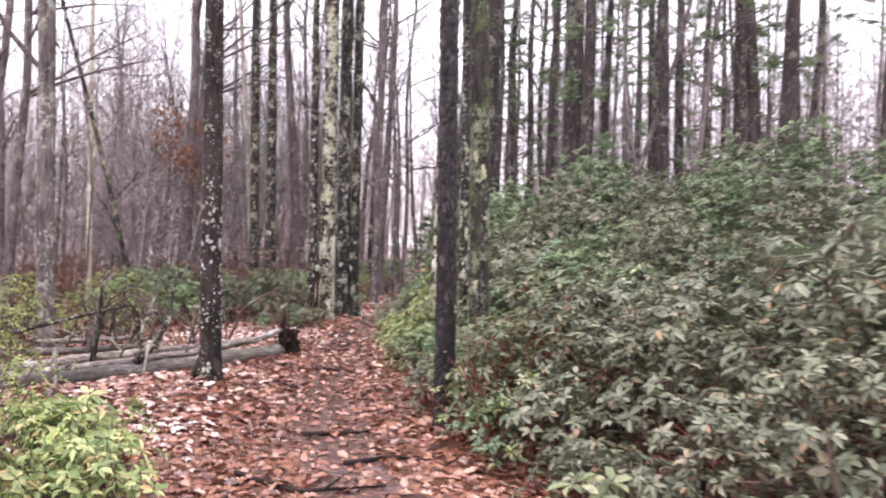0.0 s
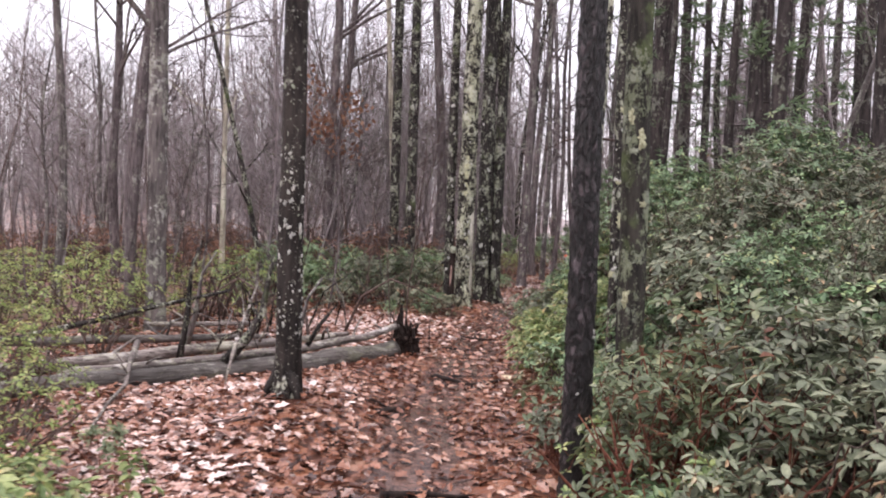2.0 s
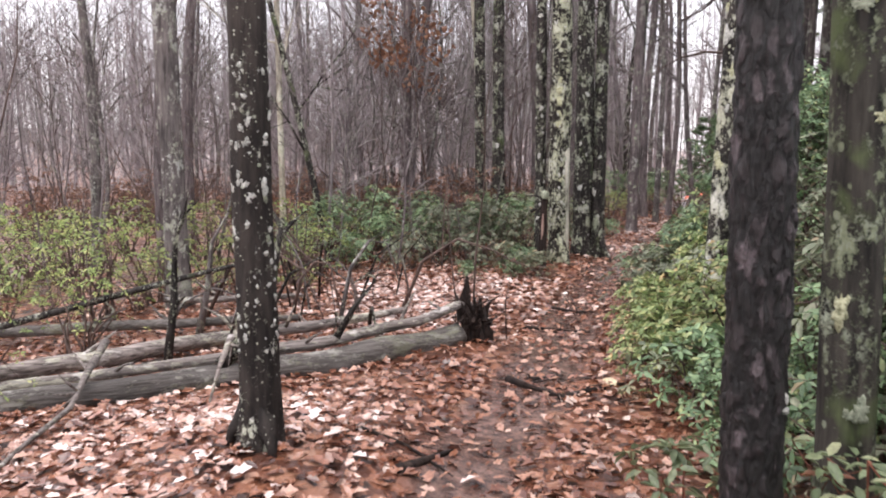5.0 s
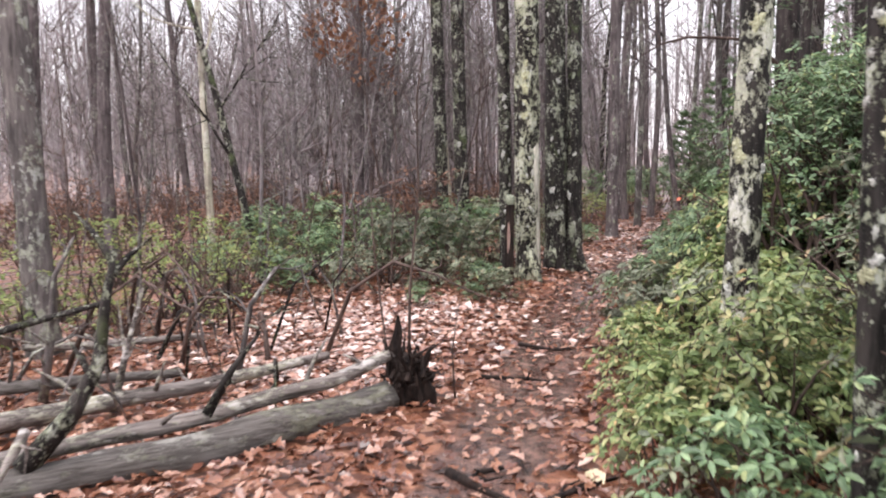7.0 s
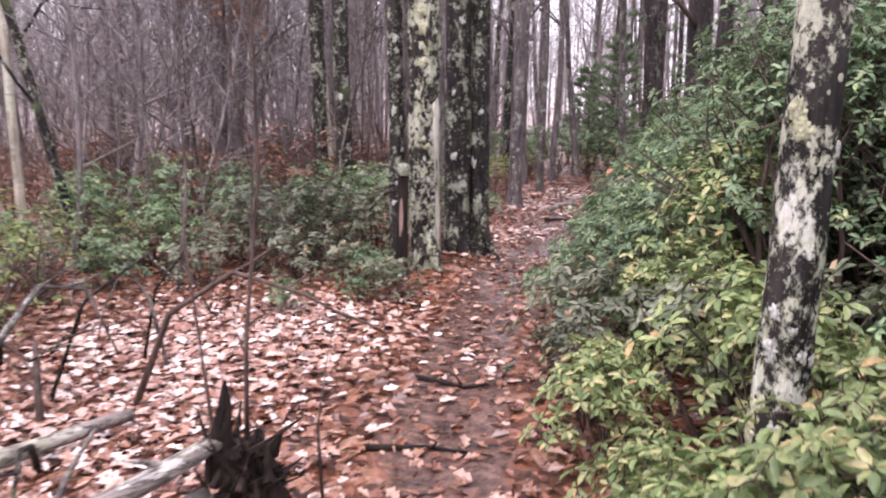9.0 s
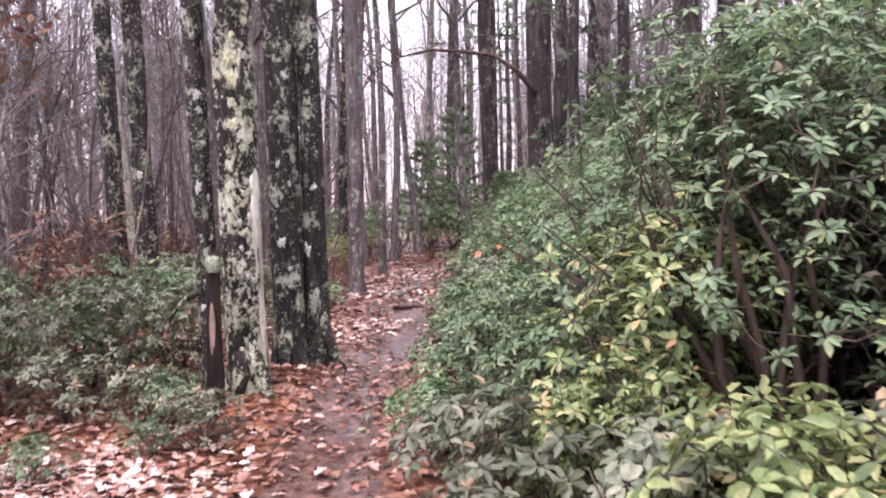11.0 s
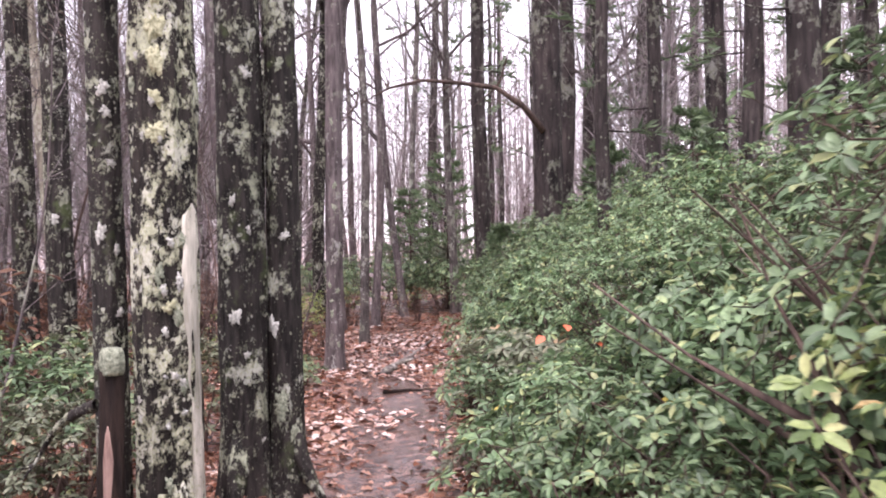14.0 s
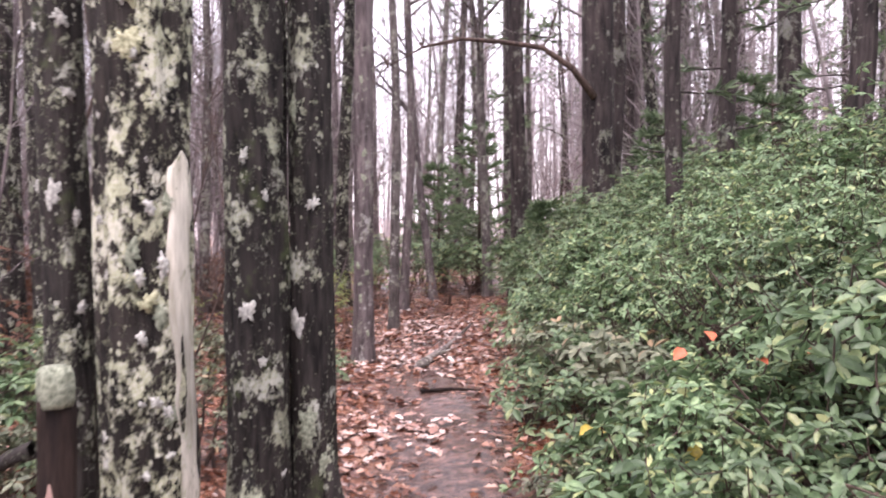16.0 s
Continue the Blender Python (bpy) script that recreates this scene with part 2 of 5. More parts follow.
M_BARK_OAK = bark("bark_dark_oak", (0.009, 0.008, 0.008), (0.05, 0.044, 0.041), (0.44, 0.45, 0.39), 0.36, 28, 34, moss=0.15, depth=1.0)
M_BARK_GREY = bark("bark_grey", (0.055, 0.048, 0.047), (0.18, 0.16, 0.155), (0.38, 0.38, 0.36), 0.32, 14, 22, depth=0.5)
M_BARK_BROWN = bark("bark_brown_grey", (0.055, 0.045, 0.047), (0.18, 0.152, 0.155), (0.32, 0.31, 0.3), 0.24, 14, 22, depth=0.5)
M_BARK_PALE = bark("bark_pale", (0.2, 0.18, 0.14), (0.5, 0.46, 0.38), (0.62, 0.6, 0.52), 0.5, 12, 22, depth=0.3)
M_BARK_PINE = bark("bark_far_pine", (0.018, 0.015, 0.016), (0.075, 0.062, 0.06), (0.22, 0.22, 0.2), 0.28, 10, 14, depth=0.7)
# grey bark of the young woodland, lightened to carry the haze between trees
M_BARK_HAZE = bark("bark_haze_grey", (0.14, 0.12, 0.126), (0.35, 0.31, 0.32), (0.34, 0.33, 0.32), 0.25, 12, 20, depth=0.4)
# far trunks: distance haze painted in as pale mauve bark
M_BARK_FAR_HAZE = bark("bark_far_haze_mauve", (0.22, 0.19, 0.2), (0.48, 0.43, 0.445), (0.45, 0.44, 0.43), 0.2, 10, 14, depth=0.2)
M_LOG = bark("log_weathered", (0.06, 0.053, 0.048), (0.155, 0.143, 0.135), (0.24, 0.23, 0.21), 0.34, 10, 60, depth=0.8, lying=True)
M_LOG_PALE = bark("branch_bleached", (0.05, 0.042, 0.037), (0.27, 0.24, 0.225), (0.46, 0.43, 0.41), 0.5, 18, 40, depth=0.8, lying=True)
M_STEM = bark("stem_brown", (0.05, 0.036, 0.032), (0.14, 0.1, 0.086), depth=0.3)
M_STEM_RED = bark("stem_reddish", (0.09, 0.03, 0.022), (0.22, 0.09, 0.06), depth=0.3)
M_ROT = bark("rotten_root", (0.008, 0.006, 0.006), (0.035, 0.024, 0.02), depth=1.0)
M_WOOD = bark("bare_wood", (0.16, 0.1, 0.085), (0.42, 0.29, 0.25), depth=0.4)
M_SPLIT = bark("split_pale_wood", (0.36, 0.35, 0.28), (0.66, 0.64, 0.56), (0.4, 0.4, 0.33), 0.22, 30, 34, depth=0.4)


def crust(name, dark, light):
    m, nt, bsdf = material(name)
    at = object_space(nt)
    c = ramp(nt, [(0.34, dark), (0.6, light)])
    grain = noise_node(nt, at, 70.0, 5, 0.7)
    nt.links.new(grain, c.inputs[0])
    nt.links.new(c.outputs[0], bsdf.inputs["Base Color"])
    bsdf.inputs["Roughness"].default_value = 0.85
    bump = nt.nodes.new("ShaderNodeBump")
    bump.inputs["Strength"].default_value, bump.inputs["Distance"].default_value = 1.0, 0.012
    nt.links.new(grain, bump.inputs["Height"])
    nt.links.new(bump.outputs[0], bsdf.inputs["Normal"])
    return m


M_LICHEN_WHITE = crust("lichen_white", (0.2, 0.2, 0.18), (0.68, 0.68, 0.63))
M_LICHEN_YELLOW = crust("lichen_yellow_green", (0.17, 0.17, 0.09), (0.6, 0.6, 0.4))
M_LICHEN_GREEN = crust("lichen_grey_green", (0.1, 0.12, 0.08), (0.38, 0.41, 0.31))

M_LAUREL = leafy("laurel_leaf", [(0.0, (0.075, 0.13, 0.066)), (0.45, (0.16, 0.255, 0.13)), (0.85, (0.26, 0.37, 0.2)), (1.0, (0.4, 0.44, 0.2))], 0.4, 0.3, 0.3, 0.5)
M_LAUREL_OLIVE = leafy("laurel_leaf_olive", [(0.0, (0.085, 0.105, 0.066)), (0.5, (0.165, 0.19, 0.125)), (0.92, (0.27, 0.285, 0.2)), (1.0, (0.36, 0.24, 0.14))], 0.42, 0.25, 0.3, 0.45)
M_YELLOW = leafy("yellow_green_leaf", [(0.0, (0.12, 0.185, 0.07)), (0.4, (0.25, 0.335, 0.135)), (0.8, (0.4, 0.46, 0.2)), (0.95, (0.55, 0.52, 0.27)), (1.0, (0.58, 0.38, 0.18))], 0.4, 0.35)
M_LIME = leafy("low_bush_leaf", [(0.0, (0.17, 0.24, 0.08)), (0.6, (0.31, 0.42, 0.14)), (1.0, (0.48, 0.48, 0.2))], 0.5, 0.45)
M_MIXED = leafy("seedling_leaf", [(0.0, (0.1, 0.14, 0.075)), (0.5, (0.2, 0.25, 0.14)), (0.86, (0.32, 0.35, 0.21)), (0.93, (0.26, 0.12, 0.07)), (1.0, (0.22, 0.08, 0.05))], 0.35, 0.4)
M_NEEDLE = leafy("pine_needle", [(0.0, (0.085, 0.13, 0.075)), (1.0, (0.18, 0.25, 0.135))], 0.5, 0.3)
M_DRY = leafy("withered_leaf", [(0.0, (0.12, 0.055, 0.035)), (0.6, (0.2, 0.095, 0.058)), (1.0, (0.28, 0.15, 0.09))], 0.5, 0.3)
# the palest end of this ramp partly stands for sky highlights on wet leaves
M_LITTER = leafy("fallen_leaf", [(0.0, (0.04, 0.018, 0.014)), (0.26, (0.12, 0.045, 0.03)), (0.5, (0.225, 0.093, 0.058)), (0.7, (0.33, 0.16, 0.105)), (0.9, (0.44, 0.275, 0.215)), (1.0, (0.62, 0.5, 0.45))], 0.2, 0.0, 0.1, 0.8, 0.8)
# pinkish-white tones paint the sky's glare on wet leaves
M_GLARE_LEAF = leafy("glare_fallen_leaf", [(0.0, (0.2, 0.08, 0.055)), (0.4, (0.46, 0.28, 0.23)), (1.0, (0.68, 0.58, 0.56))], 0.16, 0.0, 0.1, 0.9)
M_ORANGE = leafy("orange_leaf", [(0.0, (0.58, 0.12, 0.06)), (1.0, (0.66, 0.18, 0.09))], 0.45, 0.3)
M_CREAM = leafy("cream_leaf", [(0.0, (0.6, 0.5, 0.33)), (1.0, (0.7, 0.6, 0.42))], 0.4, 0.2)
M_GOLD = leafy("gold_leaf", [(0.0, (0.55, 0.42, 0.06)), (1.0, (0.65, 0.5, 0.1))], 0.45, 0.3)


# ------------------------------------------------------------ mesh helpers
class Build:
    """Collects vertices and faces of one mesh."""

    def __init__(self):
        self.v, self.f, self.n = [], [], 0

    def add(self, verts, faces):
        self.v.append(np.asarray(verts, float))
        self.f.extend([tuple(i + self.n for i in f) for f in faces])
        self.n += len(verts)

    def tube(self, pts, radii, sides=8, rough=0.0, freq=6.0, cap=True, seed=0.0, stretch=0.25):
        pts = [Vector(p) for p in pts]
        out, faces = [], []
        ref = Vector((0.31, 0.95, 0.05))
        for i, p in enumerate(pts):
            d = (pts[min(i + 1, len(pts) - 1)] - pts[max(i - 1, 0)]).normalized()
            if abs(d.dot(ref)) > 0.95:
                ref = Vector((0.9, 0.1, 0.4))
            u = d.cross(ref).normalized()
            w = d.cross(u)
            for s in range(sides):
                a = 2 * math.pi * s / sides
                n = u * math.cos(a) + w * math.sin(a)
                r = radii[i]
                if rough:
                    r *= 1 + rough * noise.noise(Vector((n.x * r * freq * 3 + seed, n.y * r * freq * 3 + p.y * freq * stretch, n.z * r * freq * 3 + p.z * freq * stretch)))
                    r *= 1 + rough * 0.8 * noise.noise(Vector((n.x * 2.2, n.y * 2.2 + seed, p.z * 1.3 + p.y * 1.1)))
                out.append(p + n * r)
        for i in range(len(pts) - 1):
            for s in range(sides):
                a, b = i * sides + s, i * sides + (s + 1) % sides
                faces.append((a, b, b + sides, a + sides))
        if cap:
            faces.append(tuple(range(sides))[::-1])
            faces.append(tuple(range((len(pts) - 1) * sides, len(pts) * sides)))
        self.add([tuple(p) for p in out], faces)

    def leaves(self, base, along, up, length, width, fold=0.12, curl=0.0):
        """Many leaves at once: two folded halves each, pointed at both ends."""
        base, along, up = (np.asarray(a, float).reshape(-1, 3) for a in (base, along, up))
        length, width = np.asarray(length, float).reshape(-1, 1), np.asarray(width, float).reshape(-1, 1)
        along = along / np.linalg.norm(along, axis=1, keepdims=True)
        side = np.cross(along, up)
        side /= np.linalg.norm(side, axis=1, keepdims=True) + 1e-9
        nrm = np.cross(side, along)
        c = np.asarray(curl, float).reshape(-1, 1) * length
        l1, l2 = base + along * length * 0.3, base + along * length * 0.72
        rise = nrm * width * fold * 2
        mid = -nrm * c * 0.5
        tip = base + along * length - nrm * c * 1.6
        vs = np.stack([base, l1 + side * width * 0.9 + rise + mid, l2 + side * width * 0.8 + rise + mid * 1.6, tip,
                       l2 - side * width * 0.8 + rise + mid * 1.6, l1 - side * width * 0.9 + rise + mid], 1)
        k = len(base)
        idx = np.arange(k)[:, None] * 6 + self.n
        self.v.append(vs.reshape(-1, 3))
        for q in ((0, 1, 2, 3), (0, 3, 4, 5)):
            self.f.extend(map(tuple, (idx + np.array(q)).tolist()))
        self.n += 6 * k

    def oak_leaves(self, base, along, up, length, width, fold=0.12, curl=0.0):
        """Broad lobed leaves, each of two crinkled halves."""
        base, along, up = (np.asarray(a, float).reshape(-1, 3) for a in (base, along, up))
        length, width = np.asarray(length, float).reshape(-1, 1), np.asarray(width, float).reshape(-1, 1)
        along = along / np.linalg.norm(along, axis=1, keepdims=True)
        side = np.cross(along, up)
        side /= np.linalg.norm(side, axis=1, keepdims=True) + 1e-9
        nrm = np.cross(side, along)
        c = np.asarray(curl, float).reshape(-1, 1) * length
        rows = []
        for s in (1, -1):
            for k, w in ((0.28, 0.85), (0.42, 0.45), (0.62, 1.0), (0.76, 0.5)):
                rows.append(base + along * length * (k + 0.03 * s) + side * width * w * s + nrm * (width * fold * 2 * w - c * 1.5 * k * k))
        tip = base + along * length - nrm * c * 1.6
        vs = np.stack([base] + rows[:4] + [tip] + rows[:3:-1], 1)
        idx = np.arange(len(base))[:, None] * 10 + self.n
        self.v.append(vs.reshape(-1, 3))
        for q in ((0, 1, 2, 3, 4, 5), (0, 5, 6, 7, 8, 9)):
            self.f.extend(map(tuple, (idx + np.array(q)).tolist()))
        self.n += 10 * len(base)

    def mesh(self, name, mat, smooth=True):
        me = bpy.data.meshes.new(name)
        me.from_pydata(np.concatenate(self.v).tolist(), [], self.f)
        if smooth:
            me.shade_smooth()
        me.materials.append(mat)
        return me


def part(name, data, parent, label=""):
    ob = new(name, data)
    ob.parent = parent
    return tagged(ob, label)


def holder(name, x, y, z, label, category, group="", turn=0.0):
    ob = new(name)
    ob.matrix_basis = pose(x, y, z, 0, 0, turn)
    return tagged(ob, label, category, group)


# ------------------------------------------------------------ the lie of the land
TRACK = [(-30, 0.4), (-10, 0.1), (0, 0.0), (3, -0.2), (4.4, -0.45), (6, -0.85), (7.5, -1.2), (9.4, -1.25), (10.3, -1.3), (12, -1.42),
         (14, -1.5), (16, -1.25), (18.5, -1.25), (20.2, -1.1), (23, -0.95), (27, -0.2), (30, 0.9), (40, 5.0), (60, 14.0)]


def track(y):
    return float(np.interp(y, [a for a, _ in TRACK], [b for _, b in TRACK]))


def puddled(x, y):
    """One where the track is trodden bare and wet, fading to nothing at its edge."""
    return math.exp(-(((x + 1.0) / 0.34) ** 2 + ((y - 17.6) / 2.1) ** 2) ** 2)


MOUNDS = ((-2.1, 6.9, 0.85, 0.2), (-2.1, 14.65, 0.75, 0.13))


def land(x, y):
    c = track(y)
    right, left = max(0.0, x - c - 0.6), max(0.0, c - 1.2 - x)
    z = 0.9 * (1 - math.exp(-right * 0.085)) - 0.5 * (1 - math.exp(-left * 0.05))
    far = max(0.0, math.hypot(x, y - 10) - 55)
    z += min(7.0, far * 0.06) * min(1.0, max(0.0, (-x - 5) / 40))
    worn = math.exp(-((x - c) / 0.38) ** 2)
    z += 0.035 * noise.noise(Vector((x * 1.3, y * 1.3, 0))) + 0.012 * noise.noise(Vector((x * 5, y * 5, 3))) - 0.03 * worn
    for mx, my, wide, high in MOUNDS:
        z += high * math.exp(-((x - mx) ** 2 + (y - my) ** 2) / wide ** 2)
    return z


def axis_steps(lo, hi, fine_lo, fine_hi, step):
    inner = list(np.arange(fine_lo, fine_hi + 1e-6, step))
    out, s, a = [], step, fine_lo
    while a > lo:
        s *= 1.35
        a -= s
        out.append(max(a, lo))
    outer, s, a = [], step, inner[-1]
    while a < hi:
        s *= 1.35
        a += s
        outer.append(min(a, hi))
    return out[::-1] + inner + outer


def ground():
    xs, ys = axis_steps(-900, 900, -7.0, 4.0, 0.11), axis_steps(-900, 1200, -1.0, 27.0, 0.13)
    verts = [(x, y, land(x, y)) for y in ys for x in xs]
    w = len(xs)
    faces = [(j * w + i, j * w + i + 1, (j + 1) * w + i + 1, (j + 1) * w + i) for j in range(len(ys) - 1) for i in range(w - 1)]
    me = bpy.data.meshes.new("ground")
    me.from_pydata(verts, [], faces)
    me.shade_smooth()
    a = me.attributes.new("worn", "FLOAT", "POINT")
    a.data.foreach_set("value", [max(math.exp(-(abs(x - track(y)) / 0.36) ** 4) * min(1.0, max(0.0, (26 - y) / 3)), 1.6 * puddled(x, y)) for y in ys for x in xs])
    me.materials.append(M_GROUND)
    return tagged(new("ground", me), "forest floor matted with wet brown leaves, a worn earth track", "ground", kind="structure")


GROUND = ground()


# ------------------------------------------------------------ trees close to the track
class Stem:
    """A standing trunk: its foot, lean per metre, girth along its height."""

    def __init__(self, x, y, girth, height, lean=(0, 0), flare=0.35, taper=0.55, bend=0.0, seed=1.0):
        self.x, self.y, self.r, self.h, self.lean, self.flare, self.taper, self.bend, self.seed = x, y, girth / 2, height, lean, flare, taper, bend, seed

    def centre(self, z):
        k = z / self.h
        s = self.bend * math.sin(3.1 * k + self.seed)
        return Vector((self.lean[0] * z + s - self.bend * math.sin(self.seed), self.lean[1] * z + s * 0.5, z))

    def radius(self, z):
        return self.r * (1 - self.taper * max(0.0, z) / self.h) * (1 + self.flare * math.exp(-max(0.0, z + 0.05) * 4.5))

    def at(self, z, a, out=0.0):
        return self.centre(z) + Vector((math.cos(a), math.sin(a), 0)) * (self.radius(z) + out)


def trunk_mesh(s, mat, sides=28, step=0.07, rough=0.1, freq=9.0):
    b = Build()
    zs = [-0.15]
    while zs[-1] < 4.0:
        zs.append(zs[-1] + step)
    while zs[-1] < s.h:
        zs.append(zs[-1] + 0.8)
    b.tube([s.centre(z) for z in zs], [s.radius(z) for z in zs], sides, rough, freq, seed=s.seed)
    return b.mesh("trunk", mat)


def plated_trunk(s, mat):
    """A pine trunk whose bark stands out in thick flaking plates."""
    b = Build()
    sides, pts, faces = 64, [], []
    zs = list(np.arange(-0.15, 3.4, 0.022)) + list(np.arange(3.4, s.h, 0.7))
    for z in zs:
        for k in range(sides):
            a = 2 * math.pi * k / sides
            n = Vector((math.cos(a), math.sin(a), 0))
            q = Vector((n.x * s.r, n.y * s.r, z * 0.55)) * 26 + Vector((s.seed, 0, 0))
            q += noise.noise_vector(q * 0.6) * 0.5
            near = noise.voronoi(q)[0]
            gap = min(1.0, (near[1] - near[0]) * 2.6)
            lift = 0.011 * gap + 0.006 * noise.noise(q * 0.35) + 0.004 * noise.noise(q * 2.1)
            pts.append(tuple(s.centre(z) + n * (s.radius(z) - 0.009 + lift)))
    for i in range(len(zs) - 1):
        o = i * sides
        faces += [(o + k, o + (k + 1) % sides, o + sides + (k + 1) % sides, o + sides + k) for k in range(sides)]
    b.add(pts, faces)
    return b.mesh("trunk", mat)


def buttress(s, angle, reach, height, mat):
    """A root that runs out of the foot of a trunk."""
    b = Build()
    d = Vector((math.cos(angle), math.sin(angle), 0))
    pts = [s.centre(height) + d * s.radius(height) * 0.55, s.centre(height * 0.5) + d * s.radius(0.1) * 0.85,
           Vector((0, 0, 0.06)) + d * (s.r + reach * 0.45), Vector((0, 0, -0.05)) + d * (s.r + reach)]
    b.tube(pts, [s.r * 0.45, s.r * 0.5, s.r * 0.36, s.r * 0.12], 10, 0.15, 8, seed=angle)
    return b.mesh("root", mat)


def lichen_mesh(s, z, angle, size, tall, mat, rng):
    """A crusty patch that hugs the bark."""
    b = Build()
    n, rings = 36, 3
    p1, p2, p3 = (rng.uniform(0, 6) for _ in range(3))
    edge = [0.8 + 0.22 * math.sin(2 * math.pi * 2 * i / n + p1) + 0.16 * math.sin(2 * math.pi * 5 * i / n + p2) + 0.12 * math.sin(2 * math.pi * 9 * i / n + p3) + rng.uniform(-0.14, 0.14) for i in range(n)]
    pts = [tuple(s.at(z, angle, 0.006))]
    for ring in range(1, rings + 1):
        for i in range(n):
            k = ring / rings * edge[i]
            t = 2 * math.pi * i / n
            dz, da = math.sin(t) * size * tall * k, math.cos(t) * size * k / s.radius(z)
            lift = (0.006, 0.006, 0.005, -0.012)[ring] + rng.uniform(-0.002, 0.002)
            pts.append(tuple(s.at(z + dz, angle + da, lift)))
    faces = [(0, 1 + i, 1 + (i + 1) % n) for i in range(n)]
    for ring in range(rings - 1):
        o = 1 + ring * n
        faces += [(o + i, o + n + i, o + n + (i + 1) % n, o + (i + 1) % n) for i in range(n)]
    b.add(pts, faces)
    return b.mesh("lichen_patch", mat)


def limb_mesh(start, way, length, girth, mat, rng, droop=0.0, twigs=6, name="branch"):
    """A bare side branch with forking twigs."""
    b = Build()

    def grow(p, d, n, r, level):
        pts, rad = [p], [r]
        k = 7 if level == 0 else 5
        for i in range(k):
            d = (d + Vector((rng.gauss(0, 0.13), rng.gauss(0, 0.13), rng.gauss(0, 0.1) - droop * 0.12))).normalized()
            p = p + d * n / k
            pts.append(p)
            rad.append(r * (1 - 0.82 * (i + 1) / k))
        b.tube(pts, rad, 6 if level == 0 else 4, cap=False)
        if level < 2:
            for _ in range(twigs if level == 0 else 3):
                i = rng.randrange(2, k + 1)
                q = (d + Vector((rng.gauss(0, 0.6), rng.gauss(0, 0.6), rng.gauss(0.1, 0.5)))).normalized()
                grow(pts[i], q, n * rng.uniform(0.25, 0.5), rad[i] * 0.6 + 0.0015, level + 1)

    grow(Vector(start), Vector(way).normalized(), length, girth / 2, 0)
    return b.mesh(name, mat)


def crown_limbs(parent, s, mat, rng, count, lo, reach):
    for i in range(count):
        z = rng.uniform(lo, 0.95) * s.h
        a = rng.uniform(0, 2 * math.pi)
        way = (math.cos(a), math.sin(a), rng.uniform(0.3, 1.1))
        part("branch", limb_mesh(s.at(z, a, -0.01), way, reach * rng.uniform(0.6, 1.1), s.radius(z) * 0.8, mat, rng), parent)


def near_tree(name, label, s, mat, patches=(), roots=(), limbs=8, sides=28, rough=0.1, lo=0.4, seed=0, freq=9.0):
    rng = random.Random(seed)
    ob = holder(name, s.x, s.y, land(s.x, s.y), label, "tree")
    part("trunk", plated_trunk(s, mat) if mat is M_BARK_B else trunk_mesh(s, mat, sides, rough=rough, freq=freq), ob)
    for angle, reach, height in roots:
        part("root", buttress(s, angle, reach, height, mat), ob)
    for count, z0, z1, a0, a1, lo_s, hi_s, tall, lm, note in patches:
        for _ in range(count):
            part("lichen_patch", lichen_mesh(s, rng.uniform(z0, z1), radians(rng.uniform(a0, a1)), rng.uniform(lo_s, hi_s), rng.uniform(0.7, 1.3) * tall, lm, rng), ob, note)
    crown_limbs(ob, s, mat, rng, limbs, lo, 2.2)
    return ob


W, Y_, G_ = (M_LICHEN_WHITE, "white crusty lichen"), (M_LICHEN_YELLOW, "yellow-green lichen"), (M_LICHEN_GREEN, "grey-green lichen")

near_tree("tree", "slim black-barked tree spotted with white lichen beside the track",
          Stem(-2.05, 6.9, 0.185, 13, (-0.012, 0.0), 0.28, seed=2.0), M_BARK_A,
          [(60, 0.45, 1.75, 215, 385, 0.006, 0.02, 1.2, *W), (14, 0.9, 1.5, 225, 360, 0.012, 0.026, 1.4, *W), (10, 0.2, 3.4, 190, 380, 0.01, 0.024, 1.3, *G_)],
          [(radians(-40), 0.1, 0.2), (radians(200), 0.08, 0.2)], seed=3)
near_tree("tree", "dark straight pine trunk with scaly purplish bark among shrubs",
          Stem(0.045, 5.97, 0.165, 17, (-0.012, 0.0), 0.25, seed=5.0), M_BARK_B, [(3, 0.4, 1.2, 260, 350, 0.008, 0.016, 1.2, *W)],
          sides=32, rough=0.2, limbs=6, lo=0.55, seed=4, freq=14)
near_tree("tree", "greyish lichen-covered trunk close behind a dark pine",
          Stem(0.33, 6.4, 0.17, 15, (-0.02, 0.02), 0.3, seed=7.0), M_BARK_DIM,
          [(4, 1.0, 2.6, 215, 320, 0.03, 0.05, 1.3, *Y_), (6, 0.3, 2.8, 200, 350, 0.02, 0.05, 1.2, *G_)], seed=5)
near_tree("tree", "slim lichen-spotted trunk standing in the laurels",
          Stem(0.24, 8.25, 0.095, 13, (-0.012, 0.0), 0.25, seed=8.0), M_BARK_LICHEN,
          [(5, 0.9, 2.6, 215, 310, 0.03, 0.05, 1.2, *Y_), (14, 0.3, 2.6, 200, 340, 0.01, 0.03, 1.2, *W)], seed=25)
near_tree("tree", "blotched trunk with large cream and yellow lichen patches",
          Stem(-0.1, 9.93, 0.175, 14, (0.035, 0.01), 0.25, seed=9.0), M_BARK_BLOTCH,
          [(6, 0.3, 2.6, 190, 290, 0.04, 0.07, 1.4, *Y_), (14, 0.2, 2.6, 190, 340, 0.015, 0.045, 1.4, *W)], seed=6)
